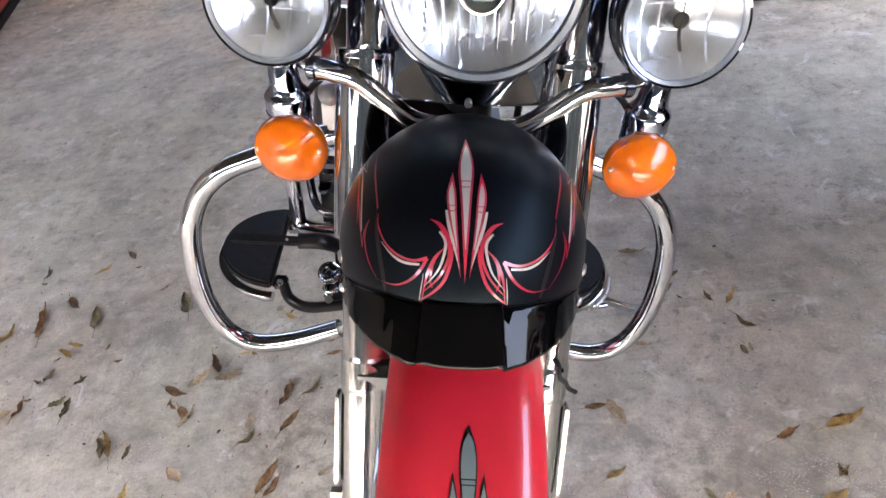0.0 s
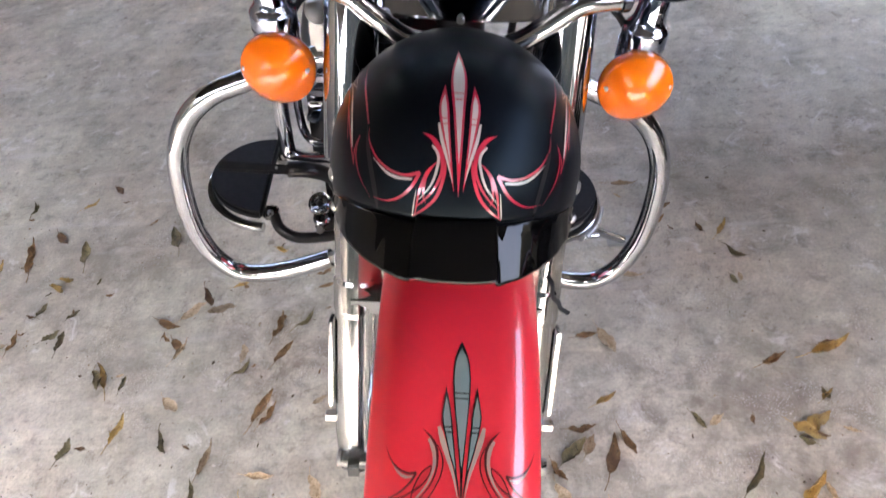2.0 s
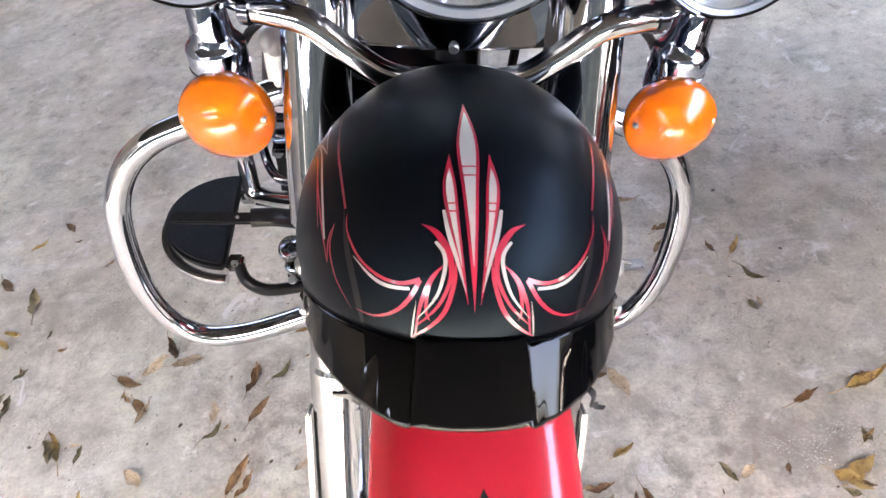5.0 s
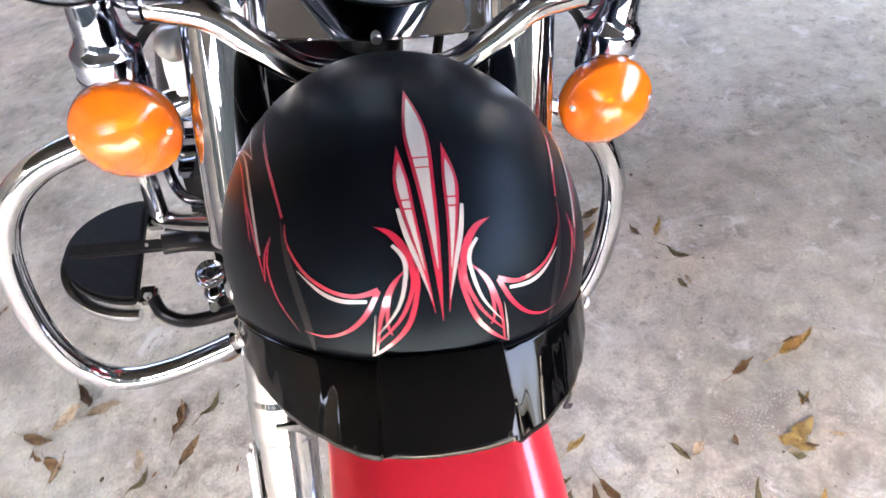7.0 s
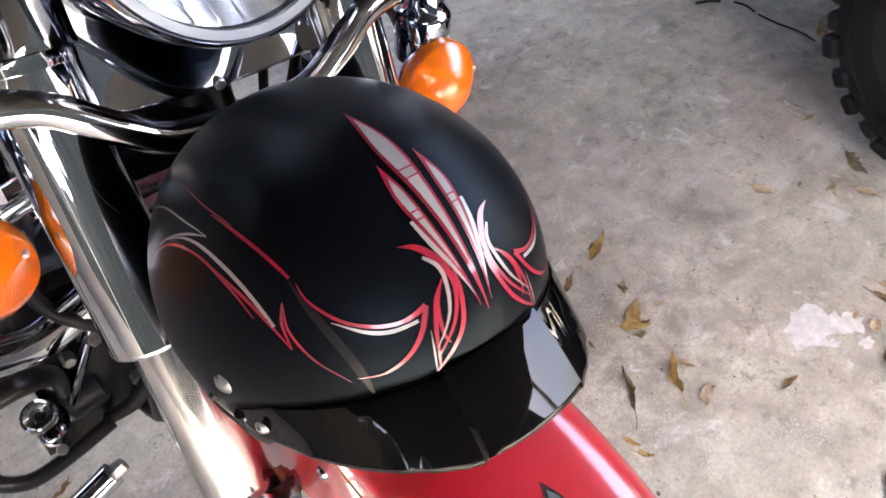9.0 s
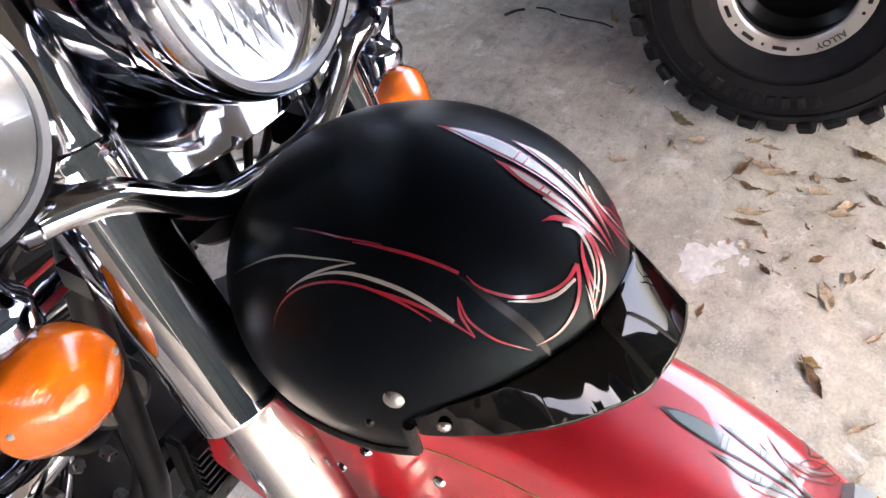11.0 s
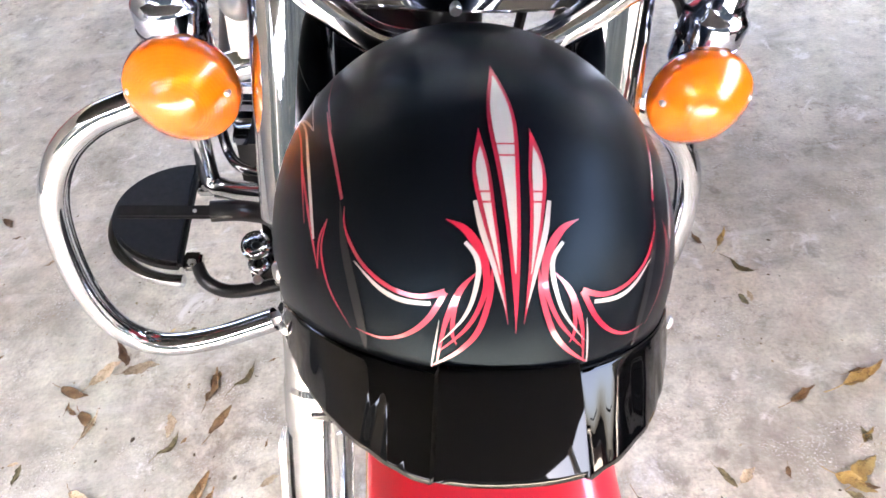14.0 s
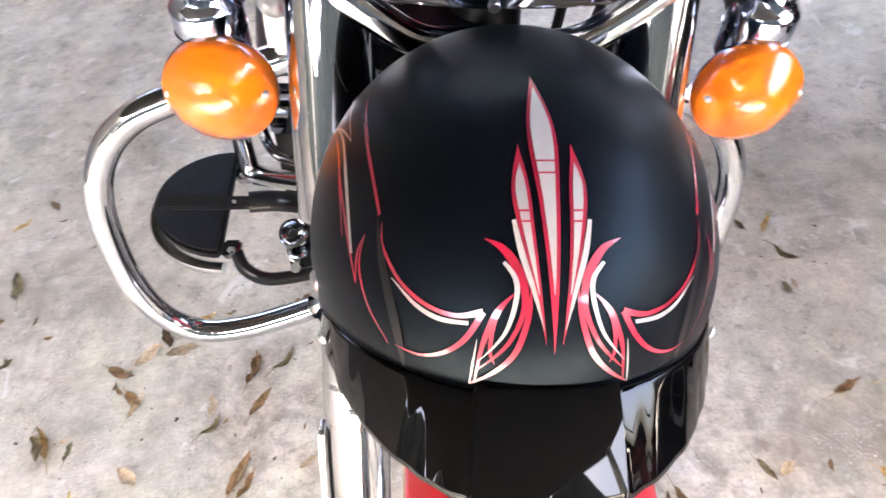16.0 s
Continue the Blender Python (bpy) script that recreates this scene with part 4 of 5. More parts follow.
def foot_controls():
    # brake pedal on the near side: flat black lever, pivot boss and chrome nut
    lever = part("brake_pedal", tube([(-0.255, 0.914, 0.460), (-0.225, 0.918, 0.458), (-0.198, 0.935, 0.435), (-0.188, 0.965, 0.39), (-0.19, 0.985, 0.345)], 0.013, 12, flat=0.6), BLACK_PAINT, bike, "black brake pedal lever", FORK)
    part("pedal_pad", block((0.118, 0.017, 0.007), (-0.304, 0.912, 0.461), 0.0025, Matrix.Rotation(radians(22), 4, 'X')), RUBBER, lever, "flat black pedal bar", FORK)
    part("rivet", rod((-0.272, 0.912, 0.462), (-0.272, 0.909, 0.467), 0.0022, 10), STEEL, lever, "", FORK)
    part("pivot_boss", rod((-0.2, 1.0, 0.306), (-0.15, 1.005, 0.31), 0.03), BLACK_PAINT, lever, "", FORK)
    part("pivot", block((0.05, 0.06, 0.08), (-0.216, 1.0, 0.265), 0.014), RUBBER, lever, "", FORK)
    nut = FORK @ facing((-0.228, 0.990, 0.314), (-0.12, -0.6, 1))
    part("pivot_nut", lathe([(0.0, -0.002), (0.0078, -0.002), (0.008, 0.008), (0.0095, 0.0098), (0.0155, 0.0098), (0.0168, 0.0085), (0.0172, 0.003), (0.0215, 0.002), (0.0225, 0.0), (0.021, -0.012), (0, -0.014)], 24), CHROME, lever, "chrome pivot nut", nut)
    part("pivot_core", lathe([(0.0, 0.004), (0.0045, 0.004), (0.0062, 0.002), (0.0066, -0.006)], 16), BLACK_PAINT, lever, "", nut)
    part("pivot_nut", lathe([(0.006, 0.002), (0.007, 0.006), (0.012, 0.005), (0.0165, 0.0), (0.015, -0.008), (0, -0.008)], 20), CHROME, lever, "", FORK @ facing((-0.224, 0.972, 0.293), (-0.1, -0.6, 1)))
    part("pinch_bolt", lathe([(0, 0.003), (0.005, 0.004), (0.0085, 0.001), (0.0088, -0.008)], 12), ALLOY, lever, "", FORK @ facing((-0.22, 0.958, 0.268), (-0.1, -0.6, 1)))
    # gear linkage and side stand on the other side
    shift = part("gear_linkage", rod((0.19, 0.985, 0.25), (0.30, 1.01, 0.25), 0.006), CHROME, bike, "chrome gear linkage rod", FORK)
    part("joint", lathe([(0, -0.008), (0.009, -0.006), (0.009, 0.006), (0, 0.008)], 12), STEEL, shift, "", FORK @ Matrix.Translation((0.232, 0.994, 0.251)))
    part("joint", lathe([(0, -0.008), (0.008, -0.006), (0.008, 0.006), (0, 0.008)], 12), STEEL, shift, "", FORK @ Matrix.Translation((0.265, 1.002, 0.251)))
    part("toe_peg", tube([(0.275, 1.0, 0.252), (0.298, 1.03, 0.262), (0.305, 1.06, 0.275)], 0.006, 10), STEEL, shift, "", FORK)
    a, b = BODY @ Vector((0.13, 0.25, 0.24)), Vector((0.33, 1.16, 0.008))
    stand = part("side_stand", tube([a, a.lerp(b, 0.5) + Vector((0.02, -0.01, 0)), b], 0.0095, 12), CHROME, bike, "chrome side stand")
    part("foot", block((0.07, 0.03, 0.008), b + Vector((0, 0, -0.003)), 0.003), STEEL, stand)


foot_controls()


def engine():
    mount = part("engine_mount", block((0.16, 0.12, 0.30), (-0.140, 1.055, 0.352), 0.02, segments=3), BLACK_PAINT, bike, "black engine mounting bracket", FORK)
    for u, v, w in ((-0.17, 0.975, 0.40), (-0.11, 0.975, 0.31), (-0.10, 0.978, 0.385)):
        part("bolt", rod((u, v + 0.01, w), (u, v - 0.008, w), 0.008, 6), STEEL, mount, "", FORK)
    part("hose", tube([(-0.09, 0.98, 0.42), (-0.13, 0.95, 0.46), (-0.17, 0.99, 0.5), (-0.14, 1.06, 0.55)], 0.009, 10), RUBBER, bike, "black rubber hose", FORK)
    part("oil_filter", lathe([(0, 0), (0.034, 0), (0.038, 0.006), (0.038, 0.09), (0.03, 0.1), (0, 0.1)], 32), BLACK_PAINT, bike, "black oil filter", FORK @ facing((-0.075, 1.0, 0.50), (-0.2, -0.9, 0.3)))
    # frame tubes
    for s in (-1, 1):
        part("frame_tube", tube([(0.0 + s * 0.02, 0.0, 0.86), (s * 0.045, 0.035, 0.70), (s * 0.052, 0.045, 0.50), (s * 0.056, 0.06, 0.34), (s * 0.065, 0.12, 0.25), (s * 0.11, 0.5, 0.21), (s * 0.11, 0.9, 0.22)], 0.0155, 14), BLACK_PAINT, bike, "black frame tube", BODY)
    case = part("crankcase", block((0.28, 0.42, 0.26), (0, 0.37, 0.36), 0.05, segments=4), BLACK_PAINT, bike, "black engine crankcase", BODY)
    part("oil_pan", block((0.16, 0.32, 0.13), (0.055, 0.31, 0.185), 0.03, segments=3), BLACK_PAINT, case, "black oil pan", BODY)
    for s in (-1, 1):
        part("side_cover", lathe([(0, 0.03), (0.05, 0.03), (0.085, 0.024), (0.1, 0.01), (0.105, 0.0), (0.105, -0.02)], 40), CHROME if s < 0 else DARK_CHROME, case, "", BODY @ facing((s * 0.125, 0.40, 0.37), (s, 0, 0)))
    for tilt, v in ((-22, 0.30), (22, 0.46)):
        m = BODY @ Matrix.Translation((0, v, 0.50)) @ Matrix.Rotation(radians(-tilt), 4, 'X')
        cyl = part("cylinder", lathe([(0, 0), (0.055, 0), (0.055, 0.16), (0, 0.16)], 32), BLACK_PAINT, bike, "finned black engine cylinder", m)
        for k in range(9):
            part("fin", block((0.155, 0.15, 0.005), (0, 0, 0.02 + 0.016 * k), 0.002, segments=1), STEEL if k % 3 == 2 else BLACK_PAINT, cyl, "", m)
        part("head", block((0.16, 0.15, 0.05), (0, 0, 0.185), 0.014), BLACK_PAINT, cyl, "", m)
        part("rocker_box", block((0.14, 0.13, 0.045), (0, 0, 0.232), 0.016), CHROME, cyl, "chrome rocker cover", m)
        for s in (-0.03, 0.03):
            part("pushrod_tube", rod((-0.085, s, -0.06), (-0.07, s, 0.17), 0.009), CHROME, cyl, "", m)
    part("horn_cover", lathe([(0, 0.05), (0.045, 0.046), (0.08, 0.034), (0.098, 0.014), (0.1, 0.0), (0.09, -0.05), (0, -0.05)], 48), CHROME, bike, "round chrome air cleaner", BODY @ facing((-0.17, 0.42, 0.60), (-1, -0.25, 0.1)))
    # exhaust
    part("exhaust_pipe", tube([(-0.06, 1.12, 0.56), (-0.16, 1.07, 0.52), (-0.20, 1.06, 0.45), (-0.195, 1.07, 0.38), (-0.19, 1.14, 0.33), (-0.19, 1.4, 0.29), (-0.19, 1.9, 0.27)], 0.0215, 18), CHROME, bike, "chrome exhaust pipe", FORK)
    part("exhaust_pipe", tube([(-0.06, 1.24, 0.56), (-0.17, 1.2, 0.52), (-0.205, 1.2, 0.45), (-0.205, 1.26, 0.39), (-0.205, 1.5, 0.36), (-0.205, 1.9, 0.34)], 0.0215, 18), CHROME, bike, "chrome exhaust pipe", FORK)
    cover = part("cam_cover", block((0.17, 0.16, 0.26), (-0.175, 1.17, 0.36), 0.03, segments=3), BLACK_PAINT, bike, "black engine side cover with chrome trim", FORK)
    part("trim", tube([(-0.300, 1.105, 0.50), (-0.304, 1.10, 0.455), (-0.302, 1.093, 0.39), (-0.297, 1.085, 0.352), (-0.275, 1.072, 0.352), (-0.235, 1.03, 0.385), (-0.185, 0.982, 0.43), (-0.14, 0.965, 0.465), (-0.10, 0.955, 0.495), (-0.07, 0.95, 0.52)], 0.0145, 14), CHROME, cover, "angled chrome trim", FORK)
    part("trim", tube([(-0.272, 1.115, 0.50), (-0.275, 1.11, 0.45), (-0.268, 1.10, 0.395), (-0.24, 1.05, 0.41), (-0.19, 0.985, 0.46), (-0.145, 0.967, 0.492), (-0.10, 0.957, 0.523)], 0.008, 12), DARK_CHROME, cover, "", FORK)
    for k in range(5):
        part("lifter_block", block((0.035, 0.03, 0.018), (-0.235 + 0.004 * k, 1.085 + 0.004 * k, 0.44 + 0.026 * k), 0.004), CHROME if k % 2 else DARK_CHROME, cover, "", FORK)
    part("linkage", tube([(-0.20, 0.985, 0.29), (-0.17, 0.98, 0.36), (-0.13, 0.985, 0.43), (-0.10, 1.0, 0.5)], 0.008, 10), DARK_CHROME, bike, "dark steel brake linkage", FORK)
    part("oil_line", tube([(-0.16, 0.985, 0.25), (-0.12, 0.96, 0.29), (-0.085, 0.955, 0.36), (-0.08, 0.97, 0.46)], 0.010, 10), RUBBER, bike, "black oil line", FORK)
    part("brake_cylinder", rod((-0.20, 1.02, 0.33), (-0.11, 1.03, 0.42), 0.026), BLACK_PAINT, bike, "black brake cylinder", FORK)
    part("brake_cylinder_cap", rod((-0.145, 1.0, 0.40), (-0.135, 0.97, 0.415), 0.009, 6), STEEL, bike, "", FORK)
    # what stands further back on this side
    part("muffler", tube([(-0.27, 1.40, 0.30), (-0.30, 1.5, 0.29), (-0.335, 1.75, 0.28), (-0.36, 2.05, 0.29)], 0.055, 22), BLACK_PAINT, bike, "black muffler", FORK)
    shield = part("muffler_shield", tube([(-0.25, 1.38, 0.43), (-0.28, 1.48, 0.43), (-0.305, 1.62, 0.42), (-0.34, 1.95, 0.42)], 0.042, 22), CHROME, bike, "chrome muffler heat shield", FORK)
    for v in (1.45, 1.6, 1.78):
        part("clamp", lathe([(0.043, -0.006), (0.0455, -0.005), (0.0455, 0.005), (0.043, 0.006)], 28), STEEL, shield, "", FORK @ facing((-0.262 - 0.19 * (v - 1.42), v, 0.427), (-0.2, 1, 0)))
    for k in range(4):
        part("cooling_fin", block((0.05, 0.012, 0.004), (-0.062, 0.800, 0.695 + 0.017 * k), 0.001, Matrix.Rotation(radians(8), 4, 'Z'), segments=1), STEEL, bike, "", FORK)
    neck = part("neck_bracket", block((0.026, 0.03, 0.05), (-0.168, 0.852, 0.745), 0.007), ALLOY, bike, "polished neck bracket", FORK)
    part("cap", lathe([(0, 0.016), (0.006, 0.0155), (0.011, 0.012), (0.0145, 0.006), (0.0155, 0.0), (0.014, -0.014), (0, -0.016)], 24), MACHINED, neck, "satin metal cap", FORK @ facing((-0.168, 0.842, 0.775), (-0.3, -0.8, 0.5)))
    for k in range(4):
        part("spring_coil", lathe([(0.007, -0.0018), (0.0088, 0), (0.007, 0.0018)], 16), STEEL, neck, "", FORK @ facing((-0.148, 0.842, 0.70 + 0.009 * k), (0, 0, 1)))
    # oil cooler and cables behind the fork
    cooler = part("regulator", block((0.09, 0.03, 0.1), (0, 0.01, 0.42), 0.006), BLACK_PAINT, bike, "finned black regulator", BODY)
    for k in range(7):
        part("fin", block((0.086, 0.012, 0.004), (0, -0.018, 0.385 + 0.012 * k), 0.001, segments=1), BLACK_PAINT, cooler, "", BODY)
    for k, (u, sag) in enumerate(((-0.07, 0.03), (0.05, 0.05), (0.075, 0.02))):
        part("cable", tube([(u, 0.82, 0.93), (u * 1.25, 0.80 + sag * 0.3, 0.85), (u * 1.1, 0.84, 0.74 - sag), (u * 0.6, 0.90, 0.66)], 0.0045, 8), RUBBER, bike, "black cable", FORK)
    # fuel tank, seat and rear wheel
    tank = bmesh.new()
    bmesh.ops.create_uvsphere(tank, u_segments=36, v_segments=20, radius=1)
    for v in tank.verts:
        x, y, z = v.co
        v.co = (x * 0.155 * (1 - 0.25 * max(y, 0)), y * 0.27, z * 0.11 + 0.02 * y)
    part("fuel_tank", tank, RED, bike, "glossy red fuel tank", BODY @ Matrix.Translation((0, 0.38, 0.86)))
    across = BODY @ Matrix.Translation((0, 1.13, 0.32)) @ Matrix.Rotation(radians(90), 4, 'Y')
    part("rear_wheel", lathe([(0.05, -0.05), (0.19, -0.02), (0.205, -0.05), (0.255, -0.068), (0.30, -0.05), (0.3165, 0), (0.30, 0.05), (0.255, 0.068), (0.205, 0.05), (0.19, 0.02), (0.05, 0.05), (0.05, -0.05)], 56), TYRE, bike, "black rear tyre", across)


engine()


# ---- the helmet, lying on the fender ----
HELMET_A, HELMET_B, HELMET_C = 0.1205, 0.1518, 0.1229
HELMET = FORK @ Matrix.Translation((0, 0.613, 0.752)) @ Matrix(((-1, 0, 0, 0), (0, -0.9155, 0.4024, 0), (0, 0.4024, 0.9155, 0), (0, 0, 0, 1)))
# its own axes: x to the wearer's left, y forward, z up


def shell_point(a, e, lift=0.0):
    """a: turn from the front, e: height angle, both in radians."""
    return Vector(((HELMET_A + lift) * math.sin(a) * math.cos(e), (HELMET_B + lift) * math.cos(a) * math.cos(e), (HELMET_C + lift) * math.sin(e)))


def lower_edge(a):
    """Height angle of the shell's edge, round the head from the front."""
    d = abs((math.degrees(a) + 180) % 360 - 180)
    pts = [(0, -5), (30, -6), (58, -9), (70, -13), (76, -34), (90, -31), (110, -19), (140, -11), (180, -6)]
    for (d0, e0), (d1, e1) in zip(pts[:-1], pts[1:]):
        if d <= d1:
            return radians(e0 + (e1 - e0) * (d - d0) / (d1 - d0))
    return radians(-6)


def helmet():
    root = thing("helmet", "matte black half-shell helmet with red and silver pinstripes on the fender", "helmet", at=FORK @ Vector((0, 0.60, 0.72)))
    n, m = 96, 26
    bm, rows = bmesh.new(), []
    for i in range(n):
        a = 2 * math.pi * i / n - math.pi
        e0 = lower_edge(a)
        rows.append([bm.verts.new(shell_point(a, e0 + (math.pi / 2 - e0) * j / m)) for j in range(m)])
    top = bm.verts.new((0, 0, HELMET_C))
    for i in range(n):
        a, b = rows[i], rows[(i + 1) % n]
        for j in range(m - 1):
            bm.faces.new((a[j], b[j], b[j + 1], a[j + 1]))
        bm.faces.new((a[-1], b[-1], top))
    shell = part("shell", bm, MATTE_BLACK, root, "matte black shell", HELMET)
    solid = shell.modifiers.new("thickness", 'SOLIDIFY')
    solid.thickness, solid.offset = 0.006, -1
    edge = [shell_point(a, lower_edge(a) - 0.012, 0.0005) for a in (radians(70 + 220 * i / 100) for i in range(101))]
    part("edge_trim", tube(edge, 0.0042, 8, 1), RUBBER, root, "black edge trim", HELMET)
    # padding inside
    bm = bmesh.new()
    rows = []
    for j in range(8):
        e = radians(-24 + 14 * j)
        rows.append([bm.verts.new(shell_point(2 * math.pi * k / 40, e, -0.02)) for k in range(40)])
    for a, b in zip(rows[:-1], rows[1:]):
        for k in range(40):
            bm.faces.new((a[k], a[(k + 1) % 40], b[(k + 1) % 40], b[k]))
    part("lining", bm, RUBBER, root, "black lining", HELMET)
    # visor: a glossy band below the front edge, in three facets that meet in upright creases
    span, crease = radians(68), radians(15)

    def visor_point(a, t, lift):
        f = max(0.0, math.cos(a / span * math.pi / 2))
        top = shell_point(a, lower_edge(a) + radians(3.4 if abs(a) < crease else 1.5), lift)
        ripple = 0.0 if abs(a) < crease else 0.0011 * noise.noise(Vector((a * 13, t * 0.9, 3.1)))
        drop, out = 0.012 + 0.033 * f ** 0.8, 0.001 + 0.0275 * f ** 1.5
        d = Vector((math.sin(a) * 0.45, math.cos(a), 0)).normalized()
        p = top + d * (out * t ** 0.85 + ripple * min(1.0, t * 5)) + Vector((0, 0, -drop * t))
        if abs(a) < crease:
            edge_y = 0.5 * (visor_point(crease, t, lift).y + visor_point(-crease, t, lift).y)
            p.y = edge_y + 0.6 * (p.y - edge_y) + 0.0012
        return p

    turns = [-span + (span - crease) * i / 60 for i in range(61)]
    turns += [-crease + 1e-4 + (2 * crease - 2e-4) * i / 10 for i in range(11)] + [-v for v in turns[::-1]]
    bm, rows = bmesh.new(), []
    for a in turns:
        rows.append([bm.verts.new(visor_point(a, t, 0.0012)) for t in (0.0, 0.06, 0.25, 0.5, 0.75, 0.93, 0.985)])
    for a, b in zip(rows[:-1], rows[1:]):
        for k in range(6):
            bm.faces.new((a[k], a[k + 1], b[k + 1], b[k]))
    visor = part("visor", bm, GLOSS_BLACK, root, "glossy black visor", HELMET)
    solid = visor.modifiers.new("thickness", 'SOLIDIFY')
    solid.thickness, solid.offset = 0.003, -1
    # rivets and snaps
    for s in (-1, 1):
        for a, e, r in ((70, -3, 0.0062), (61, -13, 0.0042), (80, -12, 0.003)):
            p = shell_point(radians(s * a), radians(e), 0.006 if a < 65 else 0.0)
            nor = Vector((p.x / HELMET_A ** 2, p.y / HELMET_B ** 2, p.z / HELMET_C ** 2)).normalized()
            part("rivet", lathe([(0, 0.003), (r * 0.6, 0.0026), (r, 0.001), (r * 1.05, 0.0), (0, -0.001)], 18), STEEL if r > 0.004 else BLACK_PAINT, root, "steel rivet" if r > 0.004 else "", HELMET @ facing(p, nor, (0, 1, 0.1)))
    # the chin strap hanging out beside the fender
    part("chin_strap", tube([(0.086, 0.488, 0.727), (0.093, 0.492, 0.712), (0.100, 0.503, 0.680), (0.112, 0.52, 0.650), (0.119, 0.53, 0.628), (0.132, 0.542, 0.605)], 0.0026, 8, flat=0.5), MATTE_BLACK, root, "black chin strap end", FORK)
    # lighter strips laid on the shell as the soft highlight along its creases
    for s in (-1, 1):
        part("crease", stroke(helmet_surface, [(s * 75, 34), (s * 73, 22), (s * 66, 4), (s * 63, -5)], [0.1, 2.2, 2.6, 0.6], 8, 0.0007), CREASE_SHEEN, shell, "", HELMET)
    return root, shell


def helmet_surface(side, height, lift):
    """Side in mm to the viewer's right of the crest, height angle in degrees round the crossways axis."""
    x = max(-0.118, min(0.118, side * 0.001))
    rho = math.sqrt(max(1 - (x / HELMET_A) ** 2, 0.0))
    e = radians(height)
    p = Vector((-x, HELMET_B * math.cos(e) * rho, HELMET_C * math.sin(e) * rho))
    nor = Vector((p.x / HELMET_A ** 2, p.y / HELMET_B ** 2, p.z / HELMET_C ** 2)).normalized()
    return p + nor * lift


helmet_ob, helmet_shell = helmet()
pinstripes(lambda a, h, l: helmet_surface(a + 0.6 - 0.08 * max(h - 6, 0) * max(0.0, 1 - abs(a) / 60), h, l), helmet_shell, HELMET, STRIPE_RED, STRIPE_SILVER)


def side_scrolls():
    lines = (
        ([(89, 131), (92, 114), (92, 94), (92, 77), (90, 62)], [0.1, 0.5, 0.7, 0.6, 0.2], STRIPE_SILVER),
        ([(90, 62), (96, 74), (104, 91)], [0.2, 0.8, 0.2], STRIPE_SILVER),
        ([(101, 84), (95, 67), (92, 50), (90, 37), (88, 23)], [0.2, 0.8, 1.2, 1.2, 1.0], STRIPE_SILVER),
        ([(113, 111), (106, 93), (101, 78), (97, 61), (95, 45), (93, 28)], [0.1, 0.5, 0.7, 0.8, 0.9, 0.4], STRIPE_RED),
        ([(97, 60), (94.5, 46), (90, 28), (86, 14)], [0.2, 0.8, 1.0, 0.3], STRIPE_RED),
        ([(81, 29), (85, 23), (86, 14)], [0.2, 0.8, 0.4], STRIPE_RED),
        ([(81, 29), (84, 20), (80, 9), (70, 0)], [0.3, 0.7, 0.6, 0.1], STRIPE_RED),
        ([(81, 89), (82.5, 71), (80, 57)], [0.1, 0.5, 0.2], STRIPE_RED),
        ([(83, 66), (80, 53), (74, 34)], [0.3, 1.0, 0.9], STRIPE_RED))
    for s in (-1, 1):
        for line, widths, m in lines:
            part("pinstripe", stroke(helmet_surface, [(s * a, b) for a, b in line], widths, 8, 0.0008), m, helmet_shell, "", HELMET)


side_scrolls()


